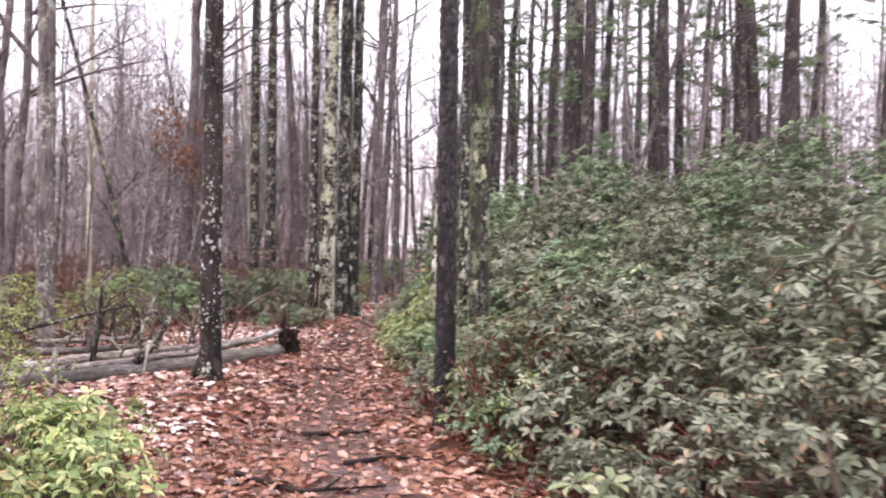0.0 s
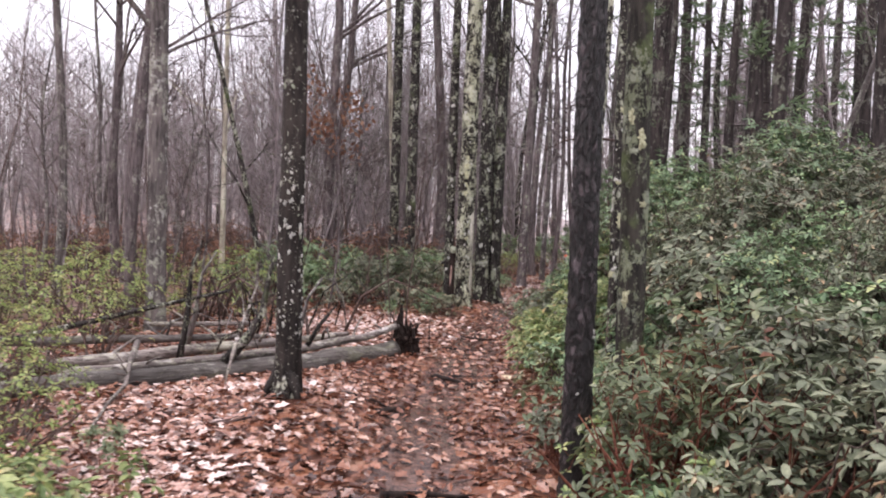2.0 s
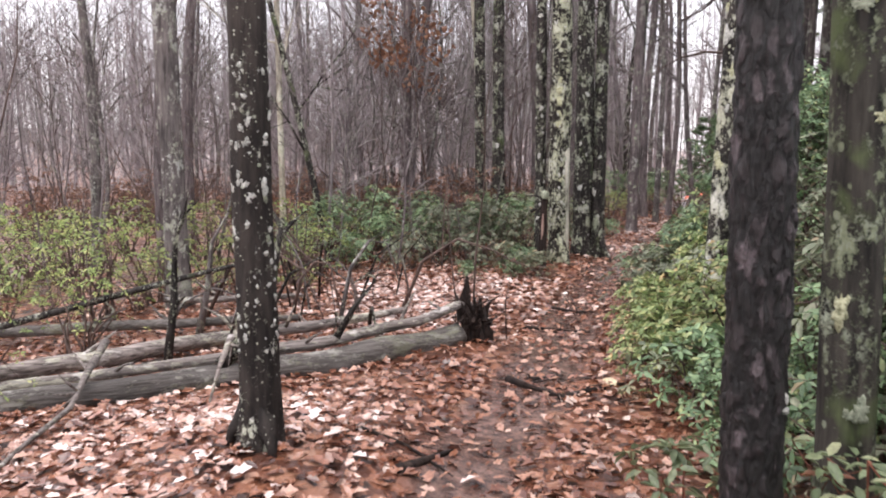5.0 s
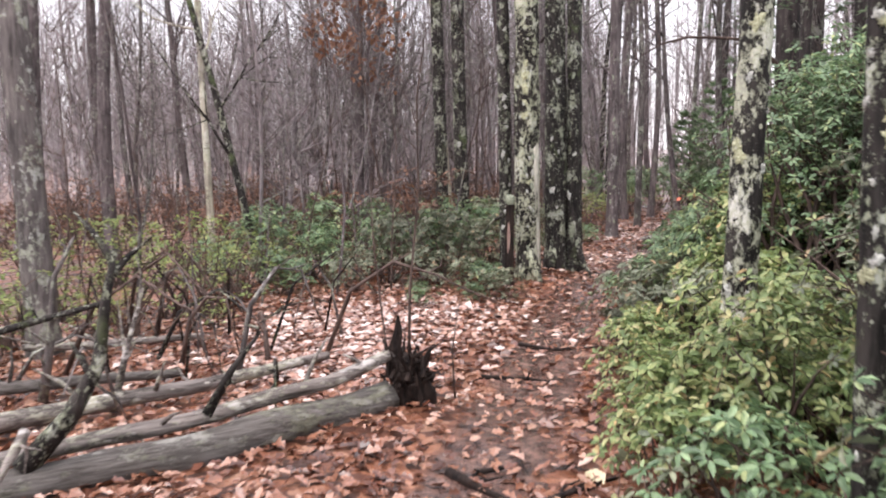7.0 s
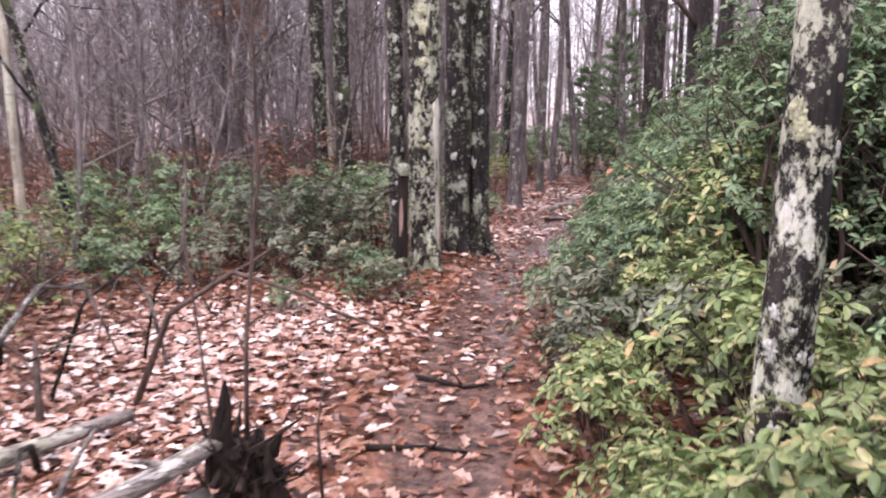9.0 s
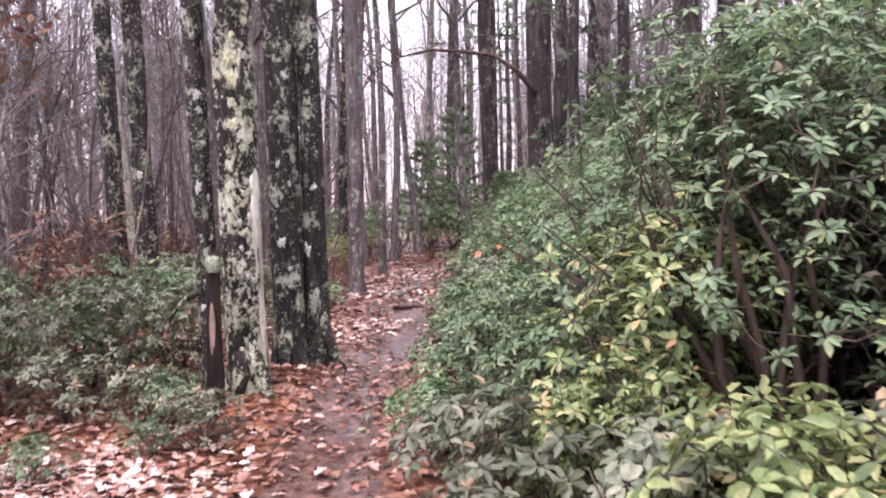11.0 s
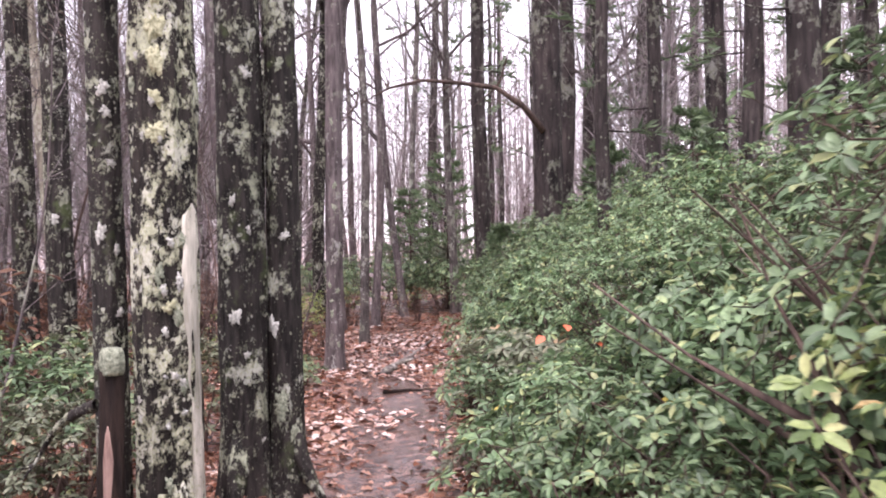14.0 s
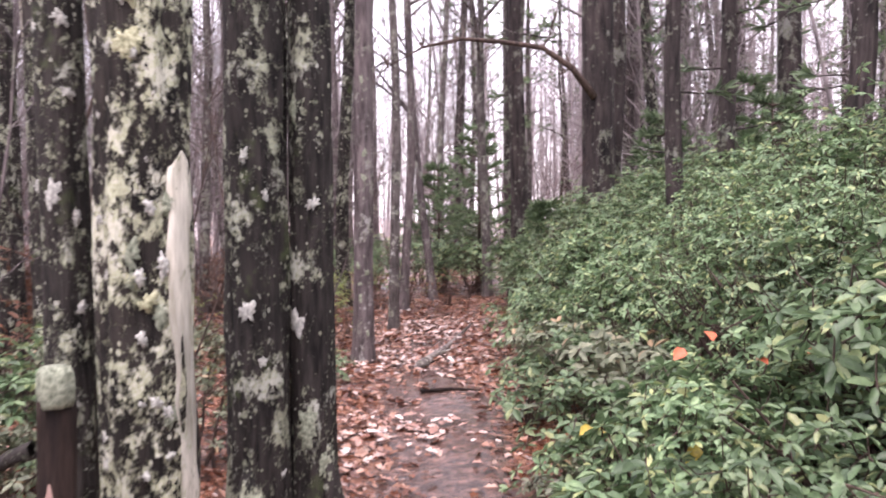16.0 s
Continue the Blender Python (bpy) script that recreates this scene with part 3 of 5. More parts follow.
torn = near_tree("tree", "tall lichen-crusted trunk with torn bark beside the track",
          Stem(-2.145, 14.35, 0.275, 16, (0.0, 0.0), 0.25, taper=0.4, seed=11.0), M_BARK_CRUST,
          [(5, 1.7, 2.6, 270, 300, 0.035, 0.06, 1.2, *Y_), (3, 1.1, 1.3, 255, 300, 0.035, 0.06, 0.7, *Y_), (30, 0.5, 3.4, 215, 320, 0.008, 0.03, 1.2, *W), (14, 0.2, 3.4, 200, 320, 0.012, 0.035, 1.4, *G_)],
          [(radians(-50), 0.22, 0.35), (radians(-95), 0.08, 0.3)], sides=40, rough=0.18, seed=7)
near_tree("tree", "grey lichened trunk grown against its neighbour",
          Stem(-2.425, 14.5, 0.15, 15, (-0.01, 0.0), 0.2, taper=0.45, seed=12.0), M_BARK_LICHEN,
          [(12, 0.4, 3.4, 200, 330, 0.02, 0.05, 1.2, *W)], seed=8)
double = near_tree("tree", "thick dark double-stemmed oak with patchy grey lichen",
                   Stem(-1.97, 15.27, 0.26, 17, (-0.004, 0.0), 0.3, taper=0.4, seed=13.0), M_BARK_OAK,
                   [(9, 0.3, 3.2, 215, 330, 0.02, 0.05, 1.4, *W)], [(radians(-100), 0.14, 0.35)], sides=36, rough=0.14, seed=9)
s2 = Stem(0.22, 0.05, 0.19, 17, (0.0, 0.0), 0.35, taper=0.4, seed=14.0)
stem2 = part("second_stem", trunk_mesh(s2, M_BARK_OAK, 32, rough=0.14), double)
stem2.matrix_basis = pose(0.22, 0.05, 0)
rng = random.Random(21)
for z, a, size, tall, lm in ((1.85, 235, 0.06, 1.6, M_LICHEN_GREEN), (0.95, 225, 0.06, 1.5, M_LICHEN_WHITE), (1.45, 280, 0.04, 1, M_LICHEN_WHITE), (0.5, 260, 0.08, 1.3, M_LICHEN_GREEN), (0.35, 300, 0.07, 1.2, M_LICHEN_GREEN), (2.4, 270, 0.04, 1.4, M_LICHEN_GREEN)):
    p = part("lichen_patch", lichen_mesh(s2, z, radians(a), size, tall, lm, rng), double, "grey-green lichen")
    p.matrix_basis = pose(0.22, 0.05, 0)
r2 = part("root", buttress(s2, radians(-35), 0.2, 0.42, M_BARK_OAK), double)
r2.matrix_basis = pose(0.22, 0.05, 0)


def stump():
    """A short decayed stub with a mossy cap leaning on the neighbouring trunk."""
    ob = holder("tree_stump", -2.29, 14.02, land(-2.29, 14.02) - 0.07, "short dark decayed stump capped with grey-green lichen", "stump")
    s = Stem(0, 0, 0.1, 2.2, (0.02, 0.0), 0.25, 0.2, seed=3.3)
    b = Build()
    zs = np.linspace(-0.1, 1.0, 26)
    b.tube([s.centre(z) for z in zs], [s.radius(z) for z in zs], 22, 0.22, 10, seed=4)
    part("stub", b.mesh("stub", M_ROT), ob)
    c = Build()
    pts = [s.centre(0.985), s.centre(1.0), s.centre(1.03), s.centre(1.07), s.centre(1.09)]
    c.tube([p + Vector((0.01, -0.03, 0)) for p in pts], [0.038, 0.044, 0.047, 0.045, 0.034], 34, 0.3, 34, seed=6)
    part("cap", c.mesh("cap", M_LICHEN_GREEN), ob, "crusty grey-green lichen cap")
    w = Build()
    w.tube([s.at(z, radians(268), 0.002) + Vector((0, 0.012, 0)) for z in (0.35, 0.5, 0.65, 0.8)], [0.005, 0.018, 0.02, 0.008], 12, 0.2, 9)
    part("bare_wood", w.mesh("bare_wood", M_WOOD), ob, "strip of bare pale wood")
    part("branch", limb_mesh((-0.05, 0.02, 0.86), (-1, 0.2, -0.25), 0.55, 0.05, M_BARK_OAK, random.Random(3), 0.3, 2), ob)


stump()


def torn_strip():
    """Ragged bare wood where a length of bark came off, following the trunk."""
    b = Build()
    s = Stem(0, 0, 0.275, 16, (0.0, 0.0), 0.25, taper=0.4)
    zs = np.linspace(0.12, 1.55, 54)
    pts, faces = [], []
    for i, z in enumerate(zs):
        k = (z - 0.12) / 1.43
        tip = min(1.0, (1.0 - k) / 0.035)
        left = radians(16 + 12 * min(1.0, max(0.0, (k - 0.35) / 0.3))) * tip + tip * 0.1 * noise.noise(Vector((z * 7, 0, 1)))
        right = radians(34) * tip + tip * 0.05 * noise.noise(Vector((z * 6, 4, 2)))
        mid = radians(-19) + 0.02 * math.sin(z * 4)
        for j in range(9):
            f = j / 4 - 1
            a = mid + (left if f < 0 else right) * f
            lift = -0.03 if abs(f) > 0.95 else 0.006 + 0.004 * noise.noise(Vector((z * 9, f * 3, 0)))
            pts.append(tuple(s.at(z, a, lift)))
        if i:
            faces += [((i - 1) * 9 + j, (i - 1) * 9 + j + 1, i * 9 + j + 1, i * 9 + j) for j in range(8)]
    b.add(pts, faces)
    part("bare_wood", b.mesh("bare_wood", M_SPLIT), torn, "long pale strip of bare wood")


torn_strip()

near_tree("tree", "dark trunk with one round pale lichen disc", Stem(-3.98, 17.9, 0.23, 16, (-0.012, 0), 0.3, 0.4, seed=15.0), M_BARK_OAK,
          [(1, 1.75, 1.76, 272, 273, 0.07, 0.071, 1.0, *W), (8, 0.4, 3.2, 220, 340, 0.02, 0.04, 1.1, *G_)], seed=10)
near_tree("tree", "dark slender oak trunk standing beside its twin", Stem(-4.45, 18.3, 0.22, 16, (-0.015, 0), 0.3, 0.4, seed=16.0), M_BARK_OAK, seed=11)
near_tree("tree", "thin leaning tree with a bleached barkless foot", Stem(-4.9, 20.2, 0.14, 13, (-0.07, 0), 0.2, 0.4, seed=17.0), M_BARK_PALE, limbs=6, seed=12)
near_tree("tree", "slim grey trunk at the bend of the track", Stem(-1.75, 19.9, 0.2, 16, (0.012, 0), 0.4, 0.4, seed=18.0), M_BARK_BROWN,
          [(8, 0.2, 3.0, 220, 330, 0.02, 0.045, 1.3, *G_)], seed=13)
near_tree("tree", "grey straight trunk standing among brush", Stem(-5.34, 10.45, 0.24, 15, (-0.02, 0), 0.25, 0.35, seed=19.0), M_BARK_GREY, limbs=12, lo=0.25, seed=14)
near_tree("tree", "dark crooked leaning trunk in brown brush", Stem(-5.55, 14.1, 0.1, 8, (-0.24, 0.02), 0.2, 0.5, 0.12, seed=20.0), M_BARK_OAK, limbs=10, lo=0.2, seed=15)
near_tree("tree", "thin pale birch spotted with lichen", Stem(-6.85, 15.0, 0.1, 11, (-0.01, 0), 0.2, 0.4, seed=21.0), M_BARK_PALE, limbs=9, lo=0.25, seed=16)
near_tree("tree", "dark trunk at the edge of the brush", Stem(-2.75, 4.1, 0.16, 13, (-0.01, 0), 0.3, 0.4, seed=22.0), M_BARK_OAK, limbs=8, seed=17)
big = near_tree("tree", "stout pine trunk with one long arching bare branch", Stem(1.36, 22.4, 0.46, 19, (-0.005, 0), 0.2, 0.35, seed=23.0), M_BARK_PINE, sides=24, limbs=8, lo=0.5, seed=18)


def arching_branch():
    b = Build()
    rng = random.Random(8)
    pts = [Vector(p) for p in ((-0.12, -0.2, 2.95), (-0.45, -0.35, 3.3), (-0.85, -0.4, 3.55), (-1.35, -0.4, 3.62), (-1.9, -0.4, 3.66), (-2.4, -0.4, 3.55), (-2.85, -0.4, 3.3))]
    b.tube(pts, [0.05, 0.042, 0.036, 0.03, 0.024, 0.016, 0.006], 8, 0.2, 6)
    for p in pts[1:]:
        for _ in range(3):
            q = [p]
            d = Vector((rng.uniform(-1, 0.3), rng.uniform(-0.5, 0.5), rng.uniform(-0.5, 0.8))).normalized()
            for _ in range(4):
                d = (d + Vector((rng.gauss(0, 0.2), rng.gauss(0, 0.2), rng.gauss(0, 0.2)))).normalized()
                q.append(q[-1] + d * 0.16)
            b.tube(q, [0.012, 0.009, 0.007, 0.005, 0.002], 4, cap=False)
    part("arching_branch", b.mesh("arching_branch", M_STEM), big, "long dark arching bare branch")


arching_branch()


# ------------------------------------------------------------ woodland: bare trees, pines, saplings
def bare_tree(rng, h, girth, mat, first, limbs, spread, lean=0.02):
    """Trunk and branch meshes of one leafless tree."""
    t, b = Build(), Build()
    ax, ay = rng.gauss(0, lean), rng.gauss(0, lean)
    ph = rng.uniform(0, 6)

    sway = 0.12 if lean < 0.03 else 0.3

    def mid(z):
        return Vector((ax * z + sway * (math.sin(z * 0.55 + ph) - math.sin(ph)), ay * z + sway * 0.6 * (math.sin(z * 0.8 + 2 * ph) - math.sin(2 * ph)), z))

    zs = [-0.3, 0, 0.25, 0.6, 1.2, 2, 3, 4.2, 5.6, 7.2, 9, 11, 13, 15, 17, 19, 21]
    zs = [z for z in zs if z < h] + [h]
    t.tube([mid(z) for z in zs], [girth / 2 * (1 - 0.8 * max(0, z) / h) * (1 + 0.35 * math.exp(-max(0, z) * 4)) for z in zs], 9, 0.08, 3, seed=ph)

    def twig(p, d, n, r, level):
        k = 4 if level == 0 else 3
        pts, rad = [p], [r]
        for i in range(k):
            d = (d + Vector((rng.gauss(0, 0.16), rng.gauss(0, 0.16), rng.gauss(0.06, 0.12)))).normalized()
            p = p + d * n / k
            pts.append(p)
            rad.append(max(0.0025, r * (1 - 0.8 * (i + 1) / k)))
        b.tube(pts, rad, 4 if level == 0 else 3, cap=False)
        if level < 2:
            for _ in range(4 if level == 0 else 3):
                i = rng.randrange(1, k + 1)
                q = (d + Vector((rng.gauss(0, 0.6), rng.gauss(0, 0.6), rng.gauss(0.15, 0.45)))).normalized()
                twig(pts[i], q, n * rng.uniform(0.35, 0.6), rad[i] * 0.7, level + 1)

    for _ in range(limbs):
        z = h * rng.uniform(first, 0.98)
        a = rng.uniform(0, 2 * math.pi)
        r = girth / 2 * (1 - 0.8 * z / h) * 0.5
        twig(mid(z), Vector((math.cos(a), math.sin(a), rng.uniform(0.35, 1.2))).normalized(), spread * (1.15 - 0.6 * z / h), max(0.006, r), 0)
    return t.mesh("trunk", mat), b.mesh("crown", mat)


def pine(rng, h, girth):
    """A straight conifer with dead lower branches and needle tufts high up."""
    t, b, n = Build(), Build(), Build()
    zs = [-0.3, 0, 0.3, 0.8, 2, 4, 6, 8, 10, 12, 14, 16, 18, 20]
    zs = [z for z in zs if z < h] + [h]
    t.tube([(0.04 * math.sin(z), 0.03 * math.cos(z * 0.8), z) for z in zs], [girth / 2 * (1 - 0.75 * max(0, z) / h) * (1 + 0.25 * math.exp(-max(0, z) * 4)) for z in zs], 10, 0.1, 4, seed=rng.random() * 9)
    base, along = [], []
    for _ in range(26):
        z = h * rng.uniform(0.16, 0.97)
        a = rng.uniform(0, 2 * math.pi)
        k = z / h
        d = Vector((math.cos(a), math.sin(a), rng.uniform(-0.15, 0.25)))
        ln = rng.uniform(0.5, 1.0) * (0.9 if k < 0.5 else 2.2 * (1.15 - k) + 0.4)
        pts = [Vector((0, 0, z)), Vector((0, 0, z)) + d * ln * 0.5, Vector((0, 0, z + rng.uniform(-0.1, 0.1))) + d * ln]
        b.tube(pts, [0.018, 0.012, 0.004], 4, cap=False)
        for _ in range(3):
            i = rng.uniform(0.35, 1)
            p = pts[0].lerp(pts[2], i)
            q = p + (d + Vector((rng.gauss(0, 0.6), rng.gauss(0, 0.6), rng.gauss(0, 0.3)))).normalized() * ln * 0.35
            b.tube([p, q], [0.006, 0.002], 3, cap=False)
            if k > 0.2:
                for _ in range(16 if k > 0.45 else 9):
                    base.append(tuple(p.lerp(q, rng.random())))
                    along.append(tuple(d + Vector((rng.gauss(0, 0.7), rng.gauss(0, 0.7), rng.gauss(0.2, 0.5)))))
    k = len(base)
    n.leaves(base, along, np.random.RandomState(3).normal(size=(k, 3)), np.full(k, 0.22), np.full(k, 0.018), 0.1)
    return t.mesh("trunk", M_BARK_PINE), b.mesh("crown", M_BARK_PINE), n.mesh("needles", M_NEEDLE)


def sapling(rng, h, girth, mat):
    t, b = Build(), Build()
    p, d = Vector((0, 0, -0.1)), Vector((rng.gauss(0, 0.06), rng.gauss(0, 0.06), 1))
    pts, rad = [p], [girth / 2]
    for i in range(9):
        d = (d + Vector((rng.gauss(0, 0.07), rng.gauss(0, 0.07), 0.05))).normalized()
        p = p + d * h / 9
        pts.append(p)
        rad.append(girth / 2 * (1 - 0.88 * (i + 1) / 9))
    t.tube(pts, rad, 6)
    for _ in range(16):
        i = rng.randrange(2, 10)
        a = rng.uniform(0, 2 * math.pi)
        q = Vector((math.cos(a), math.sin(a), rng.uniform(0.4, 1.5))).normalized()
        ln = h * rng.uniform(0.1, 0.26)
        m1 = pts[i] + q * ln * 0.5
        m2 = m1 + (q + Vector((rng.gauss(0, 0.25), rng.gauss(0, 0.25), 0.2))).normalized() * ln * 0.5
        b.tube([pts[i], m1, m2], [max(0.004, rad[i] * 0.5), 0.004, 0.002], 3, cap=False)
        for _ in range(3):
            s = pts[i].lerp(m2, rng.uniform(0.3, 1))
            b.tube([s, s + (q + Vector((rng.gauss(0, 0.6), rng.gauss(0, 0.6), rng.gauss(0.2, 0.4)))).normalized() * ln * 0.45], [0.003, 0.0015], 3, cap=False)
    return t.mesh("trunk", mat), b.mesh("crown", mat)


def plant_set(name, meshes, label, category, group):
    """One thing from its part meshes, hidden nowhere: it is set in its first place by the caller."""
    ob = new(name)
    tagged(ob, label, category, group)
    for part_name, me in meshes:
        part(part_name, me, ob)
    return ob


class Kind:
    """The first of a kind is moved to its place, each further one is a copy."""

    def __init__(self, ob):
        self.ob, self.used = ob, False

    def put(self, m):
        if self.used:
            return copy_thing(self.ob, m)
        self.used = True
        self.ob.matrix_basis = m
        return self.ob


rng = random.Random(5)
BARES = []
for i in range(7):
    mat, tone = ((M_BARK_BROWN, "brownish"), (M_BARK_GREY, "grey"), (M_BARK_BROWN, "brownish"), (M_BARK_OAK, "dark"))[i % 4]
    t, b = bare_tree(rng, rng.uniform(13, 18), rng.uniform(0.17, 0.28), mat, 0.3, 13, 3.2)
    BARES.append(Kind(plant_set("tree", [("trunk", t), ("crown", b)], f"leafless {tone} woodland tree with fine bare twigs", "tree", "bare woodland trees")))
THIN = []
for i in range(6):
    t, b = bare_tree(rng, rng.uniform(5.5, 8.5), rng.uniform(0.06, 0.11), (M_BARK_HAZE, M_BARK_GREY, M_BARK_HAZE)[i % 3], 0.12, 25, 2.1, 0.06)
    THIN.append(Kind(plant_set("tree", [("trunk", t), ("crown", b)], "thin crooked leafless young tree with crowded twigs", "tree", "bare young trees")))
SHORT = []
for i in range(5):
    t, b = bare_tree(rng, rng.uniform(7.5, 10), rng.uniform(0.11, 0.18), (M_BARK_HAZE, M_BARK_GREY)[i % 2], 0.25, 18, 2.6, 0.045)
    SHORT.append(Kind(plant_set("tree", [("trunk", t), ("crown", b)], "middling leafless tree with a spreading twiggy crown", "tree", "bare woodland trees")))
PINES = []
for i in range(4):
    t, b, n = pine(rng, rng.uniform(16, 20), rng.uniform(0.26, 0.36))
    PINES.append(Kind(plant_set("pine_tree", [("trunk", t), ("crown", b), ("foliage", n)], "straight dark pine with dead lower branches", "tree", "pines of the wood")))
SAPS = []
for i in range(5):
    t, b = sapling(rng, rng.uniform(2.2, 4.5), rng.uniform(0.02, 0.045), (M_STEM, M_BARK_BROWN, M_BARK_GREY)[i % 3])
    SAPS.append(Kind(plant_set("sapling", [("trunk", t), ("crown", b)], "thin bare brown sapling in the undergrowth", "sapling", "saplings of the undergrowth")))


class Rest:
    """Plants past counting, joined into one object."""

    def __init__(self):
        self.v, self.f, self.m, self.n, self.mats = [], [], [], 0, []

    def put(self, kind, m):
        for o in kind.ob.children:
            me = o.data
            co = np.empty(len(me.vertices) * 3)
            me.vertices.foreach_get("co", co)
            rot, mat = np.array(m.to_3x3()), me.materials[0]
            self.v.append(co.reshape(-1, 3) @ rot.T + np.array(m.translation))
            if mat not in self.mats:
                self.mats.append(mat)
            polys = [tuple(i + self.n for i in p.vertices) for p in me.polygons]
            self.f += polys
            self.m += [self.mats.index(mat)] * len(polys)
            self.n += len(me.vertices)

    def done(self, name, label, category):
        me = bpy.data.meshes.new(name)
        me.from_pydata(np.concatenate(self.v).tolist(), [], self.f)
        for mat in self.mats:
            me.materials.append(mat)
        me.polygons.foreach_set("material_index", self.m)
        me.shade_smooth()
        return tagged(new(name, me), label, category, kind="stuff")


FAR_TREES, THICKET = Rest(), Rest()


def plant(kinds, x, y, rng, scale=1.0, tilt=2.0, sink=0.0, turn=None, rest=None):
    k = rng.choice(kinds)
    if rest and k.used:
        sc = scale * rng.uniform(0.9, 1.1)
        rest.put(k, pose(x, y, land(x, y) - sink, rng.gauss(0, tilt), rng.gauss(0, tilt), rng.uniform(0, 360)) @ Matrix.Diagonal((sc, sc, sc, 1)))
        return None
    m = pose(x, y, land(x, y) - sink, rng.gauss(0, tilt), rng.gauss(0, tilt), rng.uniform(0, 360) if turn is None else turn)
    made = k.put(m)
    made.scale = (scale * rng.uniform(0.9, 1.1),) * 3
    return made


# trees that can be told apart, by their places
rng = random.Random(11)
for x, y, sc in ((-2.3, 25, 1.0), (-1.9, 24, 1.1), (-1.3, 24.3, 0.8), (-1.45, 22.2, 0.8), (-0.3, 30, 1), (-0.75, 26, 0.6), (-4.2, 22, 1.2), (-3.3, 24, 0.9), (-3.0, 20.5, 0.8),
                 (0.3, 26.5, 0.9), (-6.2, 19, 1.0), (-7.5, 22, 1.1), (-8.4, 12.5, 0.8), (-9.5, 16, 1.0), (-6.6, 11.8, 0.7), (-11, 13, 0.9), (-4.6, 25, 1.0)):
    plant(BARES, x, y, rng, sc, 1.0)
for x, y, sc in ((0.8, 26, 1.0), (1.32, 19.5, 0.7), (2.2, 20.2, 0.9), (3.8, 22, 1.1), (2.95, 18, 1.15), (2.0, 24, 0.9), (2.35, 18.2, 0.7), (2.75, 15.5, 1.0), (4.9, 18, 1.0),
                 (4.3, 15, 0.8), (3.9, 19.5, 0.8), (5.6, 21, 1.1), (6.3, 16.5, 1.0), (7.2, 19, 1.1), (5.4, 12.5, 0.9), (1.7, 33, 1.1), (0.4, 36, 1.0)):
    plant(PINES, x, y, rng, sc, 1.0)
leaner = plant(BARES, 3.6, 17.0, rng, 0.8)
leaner.matrix_basis = pose(3.6, 17.0, land(3.6, 17.0), 0, 13, 0) @ Matrix.Diagonal((0.8, 0.8, 0.8, 1))
leaner = plant(BARES, 4.0, 13.6, rng, 0.6)
leaner.matrix_basis = pose(4.0, 13.6, land(4.0, 13.6), 0, 15, 40) @ Matrix.Diagonal((0.6, 0.6, 0.6, 1))


def clear_of_track(x, y, gap):
    return abs(x - track(y)) > gap


def scatter(n, kinds, x0, x1, y0, y1, rng, gap, sc0, sc1, apart=0.8, tilt=2.5, tall=0.0):
    done, tries = [], 0
    while len(done) < n and tries < n * 30:
        tries += 1
        x, y = rng.uniform(x0, x1), rng.uniform(y0, y1)
        if not clear_of_track(x, y, gap) or any((x - a) ** 2 + (y - b) ** 2 < apart ** 2 for a, b in done):
            continue
        done.append((x, y))
        size = rng.uniform(sc0, sc1)
        if tall:
            size = min(size, (1.0 + 0.26 * math.hypot(x, y - 3)) / tall * rng.uniform(0.75, 1.25))
        plant(kinds, x, y, rng, size, tilt, rest=FAR_TREES if math.hypot(x + 1, y - 10) > 24 else None)


rng = random.Random(17)
scatter(55, SHORT, -36, -7, 15, 58, rng, 3, 0.75, 1.1, 1.8, 4, 8.8)
scatter(155, THIN, -34, -5.2, 10.5, 52, rng, 3, 0.7, 1.15, 0.8, 5, 7.0)
scatter(22, THIN, -10, -5.4, 18.5, 31, rng, 3, 0.95, 1.3, 0.8, 4)
scatter(6, BARES, -20, -8, 14, 34, rng, 3, 0.7, 0.9, 4)
scatter(26, BARES, -17, -6, 24, 55, rng, 3, 0.6, 0.85, 1.6)
scatter(27, BARES, -8, 8, 26, 60, rng, 2.5, 0.8, 1.2, 1.4)
scatter(50, THIN, -7, 9, 25, 55, rng, 2.0, 0.8, 1.4, 0.9, 4)
scatter(56, PINES, 4.5, 34, 12, 60, rng, 3, 0.75, 1.15, 1.7)
scatter(11, PINES, 2.2, 13, 26, 52, rng, 2.5, 0.8, 1.1, 1.3)
scatter(14, THIN, 1.5, 12, 24, 45, rng, 2.0, 0.9, 1.5, 1.0, 4)
scatter(40, THIN, 3.5, 26, 12, 50, rng, 3, 0.8, 1.3, 1.2, 4)
scatter(22, BARES, -26, 26, -26, -4, rng, 4, 0.8, 1.1, 3)
scatter(120, SAPS, -14, -4.0, 9, 26, rng, 2, 0.6, 1.3, 0.45, 7)
scatter(14, SAPS, -4.4, -2.6, 12.5, 24, rng, 1.1, 0.5, 0.9, 0.5, 6)
scatter(26, SAPS, -4.6, 3, 20, 34, rng, 1.0, 0.5, 1.0, 0.6, 6)


FAR_TREES.done("distant_trees", "many leafless trees and pines standing deeper in the wood", "trees")


